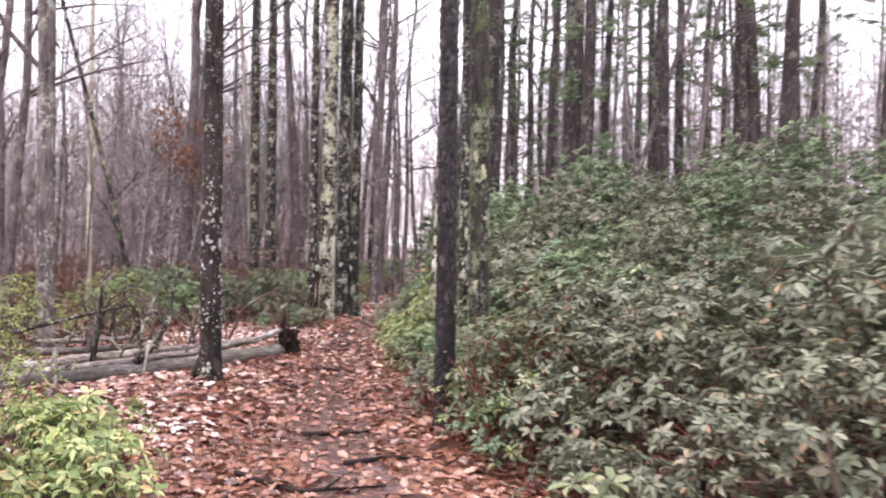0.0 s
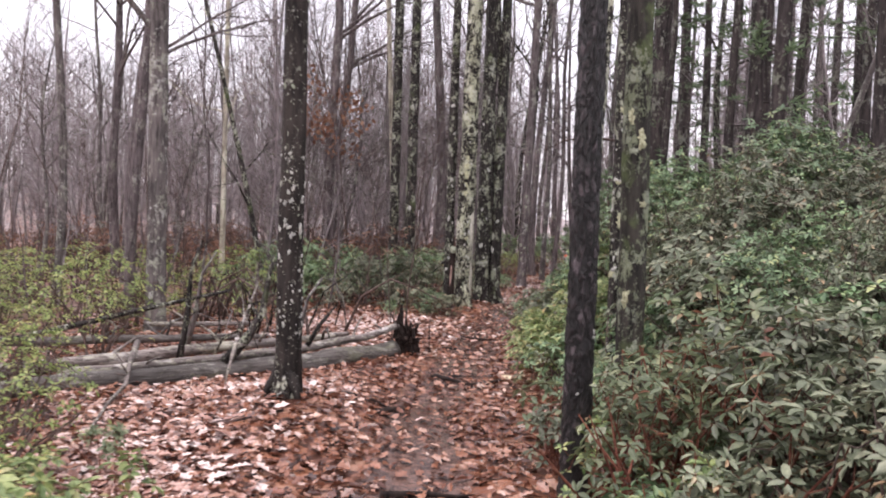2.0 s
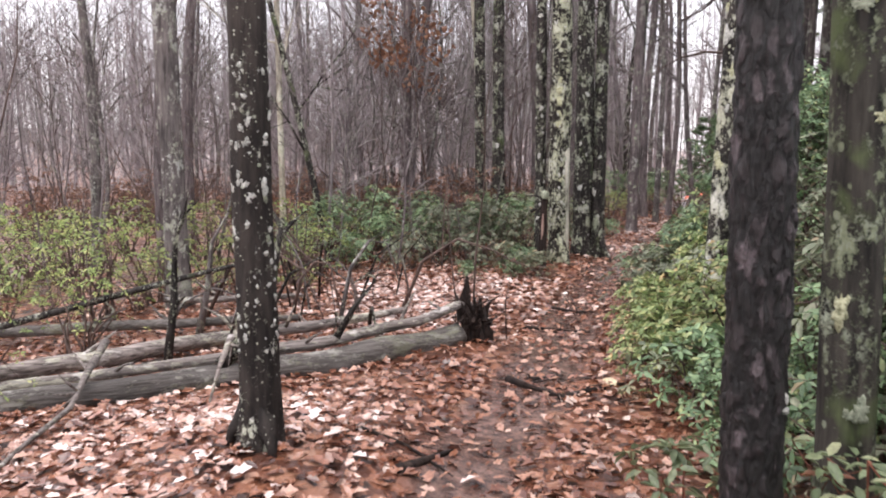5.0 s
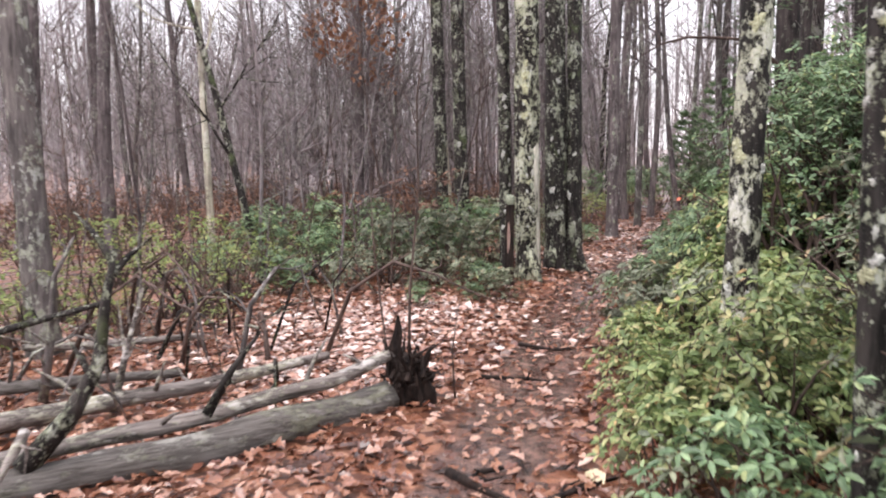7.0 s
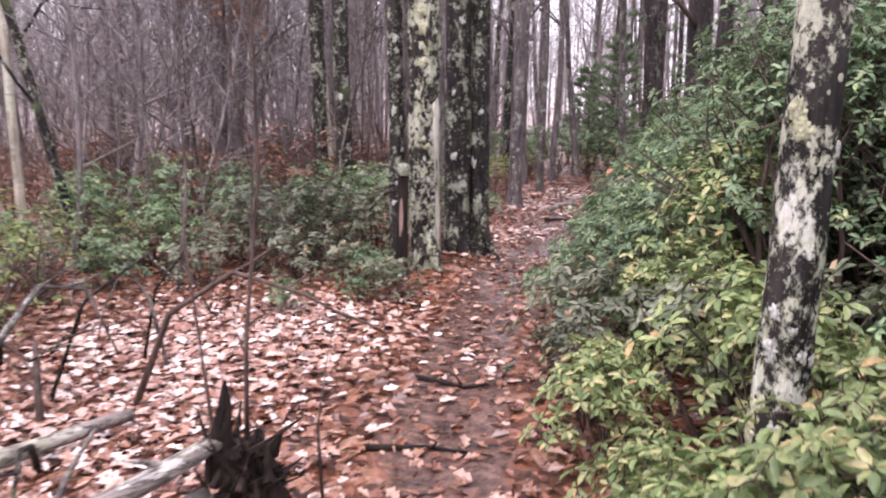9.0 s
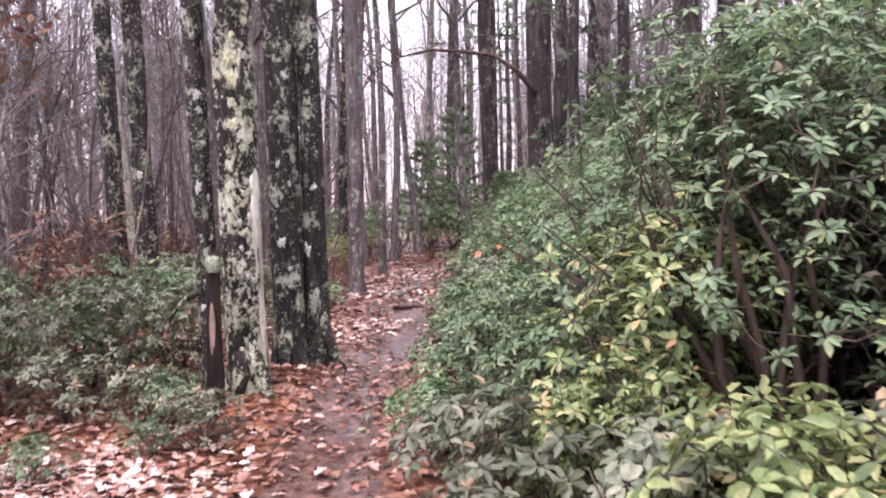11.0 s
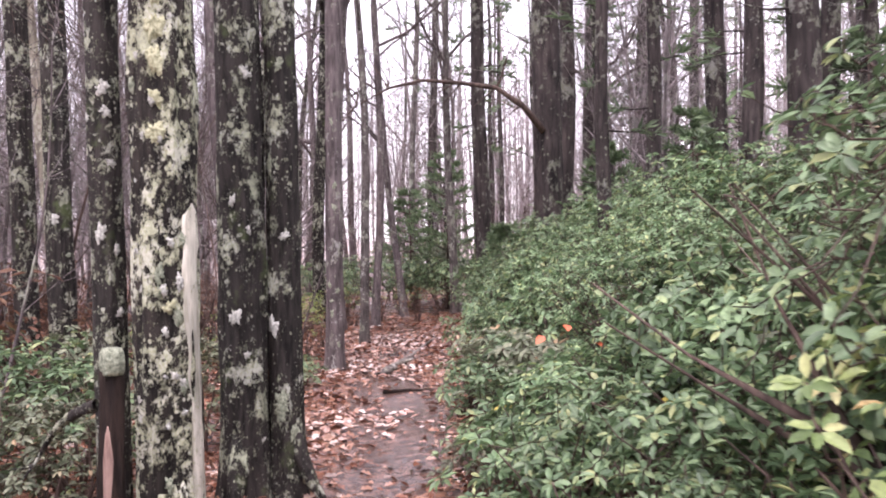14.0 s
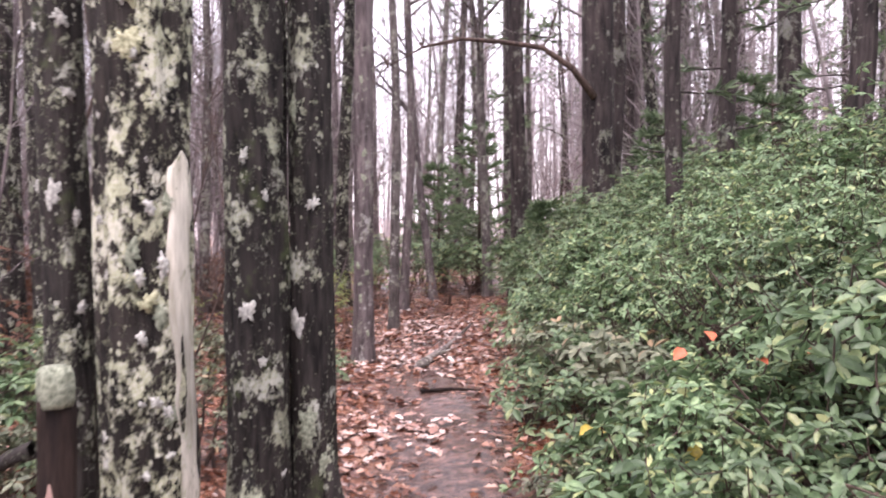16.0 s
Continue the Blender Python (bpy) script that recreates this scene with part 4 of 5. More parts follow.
def far_woods():
    """The wood beyond: countless slim trunks and twigs out to a hundred metres, paled by haze painted into the bark."""
    b = Build()
    rng = random.Random(23)
    for _ in range(1300):
        a = rng.uniform(-1.25, 1.15)
        d = rng.uniform(42, 105)
        x, y = math.sin(a) * d, 8 + math.cos(a) * d
        if abs(a) < 0.12 and rng.random() < 0.45:
            continue
        z, h, r = land(x, y), rng.uniform(12, 19), rng.uniform(0.045, 0.12)
        if a < -0.12:
            h = d * (rng.uniform(0.15, 0.24) if a < -0.5 else rng.uniform(0.22, 0.36)) - z
        lx, ly = rng.gauss(0, 0.03), rng.gauss(0, 0.03)
        foot = Vector((x, y, z - 0.3))
        ways = [foot + Vector((lx * k * h, ly * k * h, k * h)) for k in (0, 0.5, 1)]
        b.tube(ways, [r, r * 0.75, r * 0.15], 4, cap=False)
        for _ in range(17):
            k = rng.uniform(0.12, 0.97)
            p = foot + Vector((lx * k * h, ly * k * h, k * h))
            t = rng.uniform(0, 6.28)
            q = p + Vector((math.cos(t), math.sin(t), rng.uniform(0.4, 1.3))) * rng.uniform(0.8, 2.2)
            b.tube([p, q, q + Vector((rng.gauss(0, 0.5), rng.gauss(0, 0.5), rng.uniform(0.3, 1.0)))], [0.03, 0.018, 0.008], 3, cap=False)
    tagged(new("far_woods", b.mesh("far_woods", M_BARK_FAR_HAZE)), "distant leafless woodland of many slim trunks, coloured pale mauve as if by haze", "woods", kind="stuff")


far_woods()


# ------------------------------------------------------------ shrubs
def laurel(rng, h, width, whorls, leaf, stems=7, per=8, open_below=0.35, bark_mat=None):
    """Stem and leaf meshes of one evergreen shrub: whorls of leaves at the ends of crooked twigs."""
    s, f = Build(), Build()
    base, along, up, size = [], [], [], []
    tips = []
    for i in range(stems):
        a = 2 * math.pi * i / stems + rng.uniform(-0.4, 0.4)
        d = Vector((math.cos(a) * rng.uniform(0.15, 0.8) * width / h, math.sin(a) * rng.uniform(0.15, 0.8) * width / h, 1)).normalized()
        p = Vector((rng.gauss(0, 0.05), rng.gauss(0, 0.05), -0.05))
        pts = [p]
        for _ in range(5):
            d = (d + Vector((rng.gauss(0, 0.22), rng.gauss(0, 0.22), rng.gauss(0.02, 0.1)))).normalized()
            p = p + d * h * 0.19
            pts.append(p)
        s.tube(pts, [0.013 * h + 0.003, 0.011 * h + 0.003, 0.009 * h + 0.002, 0.007 * h + 0.002, 0.005, 0.003], 5, cap=False)
        tips += pts[2:]
    for _ in range(whorls):
        a, k = rng.uniform(0, 2 * math.pi), rng.random() ** 0.6
        z = h * (open_below + (1 - open_below) * rng.random() ** 0.55)
        r = width * k * math.sqrt(max(0.05, 1 - ((z / h - 0.35) / 0.72) ** 2)) * (1 + 0.28 * math.sin(3 * a + 5 * z))
        c = Vector((math.cos(a) * r, math.sin(a) * r, z + rng.gauss(0, 0.06) * h))
        near = min(tips, key=lambda t: (t - c).length_squared)
        tips.append(c)
        m = near.lerp(c, 0.55) - Vector((0, 0, 0.03))
        s.tube([near, m, c], [0.0035, 0.0028, 0.002], 3, cap=False)
        out = (Vector((c.x, c.y, 0)) * (0.8 / width) + Vector((rng.gauss(0, 0.25), rng.gauss(0, 0.25), 0.9))).normalized()
        u = out.orthogonal().normalized()
        w = out.cross(u)
        n = rng.randrange(per - 3, per + 2)
        t0 = rng.uniform(0, 6)
        for j in range(n):
            t = t0 + 2 * math.pi * j / n + rng.gauss(0, 0.2)
            side = u * math.cos(t) + w * math.sin(t)
            way = (side + out * rng.uniform(-0.35, 0.45)).normalized()
            base.append(tuple(c + way * 0.008))
            along.append(tuple(way))
            up.append(tuple(out + Vector((rng.gauss(0, 0.2), rng.gauss(0, 0.2), 0))))
            size.append(leaf * rng.uniform(0.65, 1.2))
    size = np.array(size)
    f.leaves(base, along, up, size, size * 0.235, 0.22, np.random.RandomState(4).uniform(0.0, 0.3, len(size)))
    return s.mesh("stem", bark_mat or M_STEM), f


def shrub_kinds(count, h, width, whorls, leaf, mats, name, label, group, rng, **more):
    out = []
    for i in range(count):
        s, f = laurel(rng, h * rng.uniform(0.9, 1.1), width, whorls, leaf, **more)
        out.append(Kind(plant_set(name, [("stem", s), ("foliage", f.mesh("foliage", mats[i % len(mats)]))], label, "shrub", group)))
    return out


rng = random.Random(31)
TALL = shrub_kinds(4, 1.75, 0.8, 440, 0.05, [M_LAUREL_OLIVE, M_LAUREL], "laurel_shrub", "tall evergreen laurel shrub with dark leaf whorls", "laurel thicket", rng, stems=9, open_below=0.3)
MID = shrub_kinds(4, 0.95, 0.55, 200, 0.056, [M_LAUREL, M_LAUREL, M_LAUREL_OLIVE], "laurel_shrub", "dense evergreen laurel shrub with glossy green leaves", "laurel thicket", rng, open_below=0.15)
LOW = shrub_kinds(3, 0.5, 0.4, 90, 0.058, [M_LAUREL, M_LAUREL_OLIVE], "laurel_shrub", "low evergreen laurel shrub at the track's edge", "laurel thicket", rng, open_below=0.1)
BUSHY = shrub_kinds(3, 1.05, 0.55, 210, 0.06, [M_YELLOW], "green_shrub", "bushy yellow-green shrub with many small leaves", "turning shrubs", rng, open_below=0.1, per=7, stems=9)
GOLD = shrub_kinds(3, 0.66, 0.45, 125, 0.066, [M_YELLOW], "green_shrub", "yellow-green leafy shrub turning in autumn", "turning shrubs", rng, open_below=0.1, per=7)
SMALL = shrub_kinds(4, 0.5, 0.3, 24, 0.075, [M_MIXED, M_LAUREL_OLIVE, M_MIXED, M_YELLOW], "seedling_shrub", "sparse small shrub with thin reddish stems", "sparse shrubs", rng, open_below=0.2, stems=5, per=6, bark_mat=M_STEM_RED)
SPARSE = shrub_kinds(4, 0.9, 0.3, 32, 0.066, [M_MIXED, M_LAUREL_OLIVE, M_MIXED], "seedling_shrub", "waist-high sparse shrub with thin reddish stems", "sparse shrubs", rng, open_below=0.3, stems=6, per=6, bark_mat=M_STEM_RED)
DRYB = shrub_kinds(2, 0.8, 0.5, 45, 0.06, [M_DRY], "dry_bush", "low bush with withered red-brown leaves", "withered bushes", rng, stems=10, open_below=0.1, per=5)
LIME = shrub_kinds(4, 0.75, 0.6, 78, 0.042, [M_LIME], "low_bush", "airy low bush with small yellow-green leaves", "low bushes", rng, stems=10, open_below=0.15, per=6)
TREAD = [(0, 0.0), (2.5, 0.14), (3.2, -0.03), (5.1, -0.13), (6.5, -0.63), (8.1, -0.88), (10, -1.08), (12, -1.38), (14, -1.45), (30, 0.9)]
TREES_NEAR = [(0.24, 8.25), (-2.05, 6.9), (0.045, 5.97), (0.33, 6.4), (-0.1, 9.93)]


def shrub(kinds, x, y, rng, scale, rest=None):
    edge = float(np.interp(y, [a for a, _ in TREAD], [b for _, b in TREAD]))
    if -0.2 < x - edge < 0.52:
        x = edge + 0.52
    plant(kinds, x, y, rng, scale, 4.0, rest=rest)


rng = random.Random(41)
y = 3.0
while y < 27:
    step = 0.5 if y < 16 else 0.62
    row = 0
    while row < 13:
        dx = 0.78 + 0.46 * min(row, 6) + 0.75 * max(0, row - 6) + rng.uniform(-0.16, 0.16)
        yy = y + rng.uniform(-0.2, 0.2)
        x = track(yy) + dx
        row += 1
        if x < np.interp(yy, [a for a, _ in TREAD], [b for _, b in TREAD]) + (0.3 if 4.3 < yy < 7.0 else 0.5):
            continue
        if dx > 7 or (dx > 3.4 and rng.random() < 0.3):
            continue
        if 4.6 < yy < 6.9 and dx < 1.65:
            if rng.random() < 0.55:
                shrub(SMALL if dx < 1.2 else SPARSE, x, yy, rng, rng.uniform(0.75, 1.1))
            continue
        if yy < 4.8 and dx < 1.3:
            if rng.random() < 0.7:
                shrub(SMALL if dx < 1.0 else LOW[1:2], x, yy, rng, rng.uniform(0.8, 1.1))
            continue
        if yy < 7.4 and dx < 3.0 and rng.random() < 0.38:
            if rng.random() < 0.6:
                shrub(SPARSE, x, yy, rng, rng.uniform(0.8, 1.15))
            continue
        grey = yy < 7.0 or (yy < 12.5 and dx > 2.0)
        if 6.9 < yy < 8.6 and dx < 1.7:
            if rng.random() < 0.7:
                shrub(SMALL if dx < 1.1 else LOW[:1], x, yy, rng, rng.uniform(0.7, 1.1))
            continue
        if min((x - a) ** 2 + (yy - b) ** 2 for a, b in TREES_NEAR) < 0.06:
            continue
        top = 0.45 + 0.85 * (min(dx, 2.0) - 0.6) + 0.36 * max(0.0, min(dx, 4.0) - 2.0)
        top *= (0.75 if yy < 8.5 else 0.86 if yy > 13 else 1.0) * rng.uniform(0.85, 1.12)
        if 9.6 < yy < 11.6 and dx < 2.6:
            top = min(top, rng.uniform(0.6, 0.95))
        if 11.9 < yy < 13.2 and 2.0 < dx < 3.4:
            top = max(top, rng.uniform(1.9, 2.3))
        top = max(0.3, top - (land(x, yy) - land(track(yy), yy)))
        rest = None if dx < 3.3 else THICKET
        if 8.2 < yy < 12.9 and dx < 2.1 and top < 1.35 and (yy < 11.0 or rng.random() < (0.35 if dx < 0.9 else 0.7)):
            top *= 0.78 if yy < 10.3 else 1.0
            shrub(GOLD if top < 0.8 else BUSHY, x, yy, rng, top / (0.66 if top < 0.8 else 1.05))
        elif top < 0.72:
            shrub(LOW[1:2] if grey and rng.random() < 0.8 else LOW, x, yy, rng, top / 0.5)
        elif top < 1.25:
            shrub(MID[2:3] if grey and rng.random() < 0.8 else MID[:2] + MID[3:], x, yy, rng, top / 0.95, rest)
        else:
            shrub(TALL[::2] if rng.random() < (0.75 if grey else 0.2) else TALL[1::2], x, yy, rng, top / 1.75, rest)
    y += step
for _ in range(64):
    x, y = rng.uniform(5, 16), rng.uniform(5, 28)
    if x > track(y) + 5.5:
        shrub(TALL, x, y, rng, rng.uniform(0.7, 0.95), THICKET)
# the laurel row on the other side of the track, before the stump
for x, y, sc in ((-5.6, 14.4, 0.9), (-5.1, 14.7, 0.85), (-4.7, 14.2, 0.8), (-4.3, 14.9, 0.9), (-3.9, 14.4, 0.85), (-3.5, 15.0, 0.9), (-3.2, 14.5, 0.85), (-2.9, 15.2, 0.95), (-2.75, 14.6, 0.75),
                 (-5.4, 15.6, 1.0), (-4.6, 15.8, 1.0), (-3.8, 16.0, 1.0), (-3.1, 16.3, 0.95), (-2.6, 16.6, 0.8), (-6.3, 15.2, 0.9), (-6.1, 13.9, 0.7)):
    shrub(MID, x, y, rng, sc)
for x, y, sc in ((-2.22, 13.35, 0.7), (-2.5, 13.8, 0.8), (-4.1, 13.8, 0.9), (-3.3, 14.0, 0.9), (-4.9, 13.6, 0.9), (-5.5, 13.4, 0.9), (-2.3, 17.2, 0.8), (-2.0, 18.6, 0.7), (-2.5, 13.3, 0.45), (-2.75, 13.9, 0.7), (-2.95, 12.9, 0.5)):
    shrub(LOW, x, y, rng, sc)
for x, y in ((-2.6, 19), (-2.9, 20.4), (-2.3, 21.3), (-3.6, 19.2), (-2.9, 22.2), (-2.5, 23.5), (-3.9, 21), (0.6, 25.4), (0.1, 27), (-1.9, 26.5), (1.4, 27.5)):
    shrub(LIME if x < -2 else MID, x, y, rng, rng.uniform(0.8, 1.1))
for _ in range(46):
    x, y = rng.uniform(-10.5, -4.4), rng.uniform(8.6, 14.5)
    shrub(LIME, x, y, rng, rng.uniform(0.45, 1.3))
for x, y, sc in ((-1.75, 3.6, 0.8), (-2.1, 4.1, 0.9), (-2.3, 3.3, 0.9), (-1.9, 4.7, 0.7), (-2.7, 4.7, 0.8), (-3.1, 5.4, 0.9), (-2.55, 5.5, 0.6), (-3.6, 6.0, 0.9), (-4.2, 6.5, 0.9), (-4.6, 7.4, 0.9), (-1.6, 3.0, 0.7), (-3.9, 5.2, 1.0), (-5.0, 6.2, 1.0)):
    shrub(LIME if sc > 0.75 else SMALL, x, y, rng, sc)


for x, y, sc in ((-0.35, 12.0, 0.85), (-0.2, 12.25, 0.95), (0.05, 12.5, 1.05), (0.2, 12.2, 1.05), (0.3, 12.7, 1.2), (-0.3, 9.55, 0.9), (0.0, 9.5, 0.85), (0.28, 9.6, 0.9), (-0.45, 9.85, 0.75), (0.3, 9.2, 0.75), (0.55, 9.3, 0.9)):
    shrub(GOLD, x, y, rng, sc)
for x, y, sc in ((-1.2, 28, 1.2), (-0.5, 27.5, 1.1), (0.2, 28.3, 1.3), (0.9, 27.8, 1.2), (1.5, 27, 1.2), (-1.9, 28.6, 1.2), (-2.6, 27.6, 1.0), (0.4, 26.6, 1.0), (1.0, 25.8, 1.1), (-3.4, 28, 1.1), (0.5, 29.5, 1.5), (-0.9, 29.6, 1.5)):
    shrub(MID, x, y, rng, sc)
for x, y, sc in ((-1.7, 24.2, 0.6), (-1.2, 25.1, 0.7), (-0.5, 25.4, 0.7), (0.1, 24.8, 0.6), (-1.9, 25.6, 0.8), (-0.8, 26.3, 0.8), (-2.4, 24.6, 0.8), (-2.2, 22.9, 0.6), (-0.1, 26, 0.7), (-2.0, 21.6, 0.5), (-2.1, 20.6, 0.5)):
    shrub(DRYB if sc < 0.75 else LIME, x, y, rng, sc)
for x, y, sc in ((0.36, 4.9, 1.0), (0.14, 5.55, 0.9), (-0.08, 5.8, 0.8), (0.78, 5.0, 1.0), (-0.22, 6.4, 0.8), (-0.3, 6.8, 0.9), (0.85, 5.6, 1.0)):
    shrub(SMALL if sc < 1.0 else LOW, x, y, rng, sc)
for x, y, sc in ((0.27, 5.2, 0.8), (0.5, 5.4, 0.95), (0.78, 5.25, 1.0), (0.17, 5.6, 0.85), (0.4, 5.75, 1.0), (0.65, 5.85, 1.05), (0.98, 5.6, 1.1), (0.6, 4.8, 0.8), (0.92, 4.75, 1.0), (0.25, 6.0, 0.8)):
    shrub(SPARSE, x, y, rng, sc)
for x, y, sc in ((-1.55, 3.35, 1.0), (-1.85, 3.75, 1.1), (-2.15, 4.3, 1.0), (-1.95, 3.1, 1.0), (-2.5, 3.9, 1.1)):
    shrub(GOLD, x, y, rng, sc * 0.85)
for _ in range(130):
    x, y = rng.uniform(-17, -3.8), rng.uniform(15.5, 29)
    shrub(DRYB, x, y, rng, rng.uniform(0.8, 1.6), THICKET if y > 20 else None)
THICKET.done("laurel_thicket", "wide thicket of evergreen laurel under the pines", "shrubs")


def red_oak():
    """A young oak that still holds its withered leaves."""
    rng = random.Random(61)
    ob = holder("oak_tree", -6.0, 18.6, land(-6.0, 18.6), "young oak holding withered dark red leaves", "tree")
    t, b = bare_tree(rng, 6.5, 0.09, M_BARK_BROWN, 0.3, 16, 1.7)
    part("trunk", t, ob)
    part("crown", b, ob)
    f = Build()
    k = 420
    c = np.array([(rng.gauss(0, 0.3), rng.gauss(0, 0.3), 3.9) for _ in range(14)]) + np.random.RandomState(2).normal(0, 0.35, (14, 3))
    base = np.concatenate([c[i % 14] + np.random.RandomState(100 + i).normal(0, 0.16, (30, 3)) for i in range(14)])
    f.leaves(base, np.random.RandomState(5).normal(size=(k, 3)) - (0, 0, 0.6), np.random.RandomState(6).normal(size=(k, 3)), np.full(k, 0.13), np.full(k, 0.04), 0.2)
    part("foliage", f.mesh("foliage", M_DRY), ob, "withered dark red leaves")


red_oak()


def pine_sapling(x, y, h, seed):
    """A young soft pine: whorled boughs under tufts of long needles."""
    rng = random.Random(seed)
    ob = holder("pine_sapling", x, y, land(x, y), "young bushy pine with soft blue-green needles", "tree", "young pines")
    t, n = Build(), Build()
    t.tube([(0, 0, -0.1), (0.02, 0, h * 0.5), (0, 0.02, h)], [0.035, 0.025, 0.006], 7)
    base, along = [], []
    z = h * 0.12
    while z < h:
        ln = 0.38 * h * (1.05 - z / h) + 0.12
        for _ in range(6):
            a = rng.uniform(0, 6.28)
            d = Vector((math.cos(a), math.sin(a), rng.uniform(0.1, 0.5)))
            t.tube([Vector((0, 0, z)), Vector((0, 0, z)) + d * ln], [0.009, 0.003], 4, cap=False)
            for _ in range(46):
                k = rng.uniform(0.25, 1)
                base.append((d.x * ln * k, d.y * ln * k, z + d.z * ln * k))
                along.append((d.x + rng.gauss(0, 0.8), d.y + rng.gauss(0, 0.8), d.z + rng.gauss(0.2, 0.6)))
        z += h * 0.085
    k = len(base)
    n.leaves(base, along, np.random.RandomState(seed).normal(size=(k, 3)), np.full(k, 0.15), np.full(k, 0.013), 0.1)
    part("trunk", t.mesh("trunk", M_STEM), ob)
    part("foliage", n.mesh("foliage", M_NEEDLE), ob)


for i, (x, y, h) in enumerate(((0.25, 27.6, 3.4), (-0.5, 29, 2.6), (3.0, 20.8, 2.6), (2.5, 23.2, 2.8), (4.2, 19.0, 3.3), (1.0, 24.5, 1.6), (4.1, 23.6, 3.3))):
    pine_sapling(x, y, h, 50 + i)


# ------------------------------------------------------------ fallen wood
def log(name, label, pts, radii, mat, sides=18, rough=0.16, freq=7, twigs=0):
    b = Build()
    fine, rad = [], []
    for i in range(len(pts) - 1):
        k = 12
        for j in range(k + (i == len(pts) - 2)):
            p = Vector(pts[i]).lerp(Vector(pts[i + 1]), j / k)
            w = radii[i] * 0.35
            fine.append(p + Vector((noise.noise(p * 2.1) * w, noise.noise(p * 2.1 + Vector((7, 0, 0))) * w, noise.noise(p * 1.7 + Vector((0, 9, 0))) * w)))
            rad.append(radii[i] + (radii[i + 1] - radii[i]) * j / k)
    b.tube(fine, rad, sides, rough, freq, stretch=0.6)
    ob = tagged(new(name, b.mesh(name, mat)), label, "log")
    rng = random.Random(len(label) + int(pts[0][0] * 100))
    for _ in range(twigs):
        i = rng.randrange(4, len(fine) - 4)
        d = Vector((rng.gauss(0, 0.7), rng.gauss(0, 0.7), rng.uniform(0.3, 1.2))).normalized()
        n = rng.uniform(0.12, 0.4)
        t = Build()
        q = fine[i] + d * (rad[i] * 0.5 + n * 0.5)
        t.tube([fine[i], q, q + (d + Vector((rng.gauss(0, 0.4), rng.gauss(0, 0.4), 0))).normalized() * n * 0.5], [rad[i] * 0.35, rad[i] * 0.25, 0.004], 7, 0.15, 9)
        part("broken_twig", t.mesh("broken_twig", mat), ob)
    return ob


def lay(points, lift):
    return [(x, y, land(x, y) + lift) for x, y in points]


log("fallen_log", "thick weathered grey log lying on leaves", lay([(-2.06, 9.8), (-2.5, 9.1), (-3.12, 8.36), (-4.1, 7.3), (-5.2, 6.2)], 0.045), [0.1, 0.105, 0.095, 0.08, 0.055], M_LOG, 26)
log("fallen_branch", "long pale bleached branch resting along a log", [(-2.02, 9.86, 0.33), (-2.3, 9.5, 0.23), (-2.72, 9.03, 0.165), (-3.35, 8.38, 0.115), (-4.35, 7.4, 0.06)], [0.035, 0.042, 0.042, 0.04, 0.036], M_LOG_PALE, 14, twigs=5)
log("fallen_branch", "long grey fallen branch behind a log", lay([(-2.85, 10.6), (-3.3, 9.75), (-3.9, 9.0), (-4.3, 8.3), (-5.0, 7.3)], 0.09), [0.03, 0.045, 0.055, 0.065, 0.06], M_LOG_PALE, 14, twigs=5)
log("fallen_branch", "dark fallen pole among brush", lay([(-3.6, 9.9), (-4.6, 9.3), (-6.2, 8.4)], 0.12), [0.03, 0.045, 0.05], M_LOG, 12, twigs=5)
log("fallen_branch", "thin bare pole propped up on brush", [(-3.9, 9.6, 0.62), (-4.6, 8.9, 0.42), (-5.6, 7.8, 0.1)], [0.018, 0.026, 0.03], M_BARK_OAK, 10, twigs=5)
log("fallen_branch", "short pale broken branch lying in the brush", lay([(-4.2, 11.0), (-4.9, 10.5), (-5.4, 10.3)], 0.1), [0.025, 0.035, 0.03], M_LOG_PALE, 12, twigs=5)


def root_plate():
    """The black splintered root end of the fallen log."""
    ob = holder("root_plate", -1.97, 9.88, land(-1.97, 9.88), "black splintered upturned root of a fallen log", "root")
    rng = random.Random(77)
    b = Build()
    zs = np.linspace(-0.08, 0.3, 16)
    b.tube([(0.05 - 0.2 * z, 0.05 - 0.15 * z, z) for z in zs], [0.11 * math.sqrt(max(0.06, 1 - (max(0, z) / 0.33) ** 2)) for z in zs], 30, 0.5, 30)
    part("root_mass", b.mesh("root_mass", M_ROT, False), ob)
    for k in range(95):
        a = rng.uniform(0, 6.28)
        up = rng.uniform(0.1, 1.0) if k % 2 else rng.uniform(1.2, 4)
        d = Vector((math.cos(a), math.sin(a), up)).normalized()
        ln = rng.uniform(0.1, 0.24) * (1.25 if up > 1.2 else 0.7)
        p = Vector((rng.gauss(0.02, 0.06), rng.gauss(0.02, 0.06), rng.uniform(0.0, 0.24)))
        s = Build()
        q = p + d * ln * 0.5 + Vector((rng.gauss(0, 0.02), rng.gauss(0, 0.02), 0))
        s.tube([p, q, q + (d + Vector((rng.gauss(0, 0.4), rng.gauss(0, 0.4), 0))).normalized() * ln * 0.5], [rng.uniform(0.01, 0.024), rng.uniform(0.006, 0.013), 0.0015], 5, 0.5, 30)
        part("splinter", s.mesh("splinter", M_ROT, False), ob)
    s = Build()
    s.tube([(-0.04, -0.02, 0.15), (-0.05, -0.03, 0.35), (-0.03, -0.02, 0.45), (-0.03, -0.02, 0.55)], [0.05, 0.04, 0.022, 0.006], 9, 0.6, 24)
    part("splinter", s.mesh("splinter", M_ROT, False), ob)


root_plate()


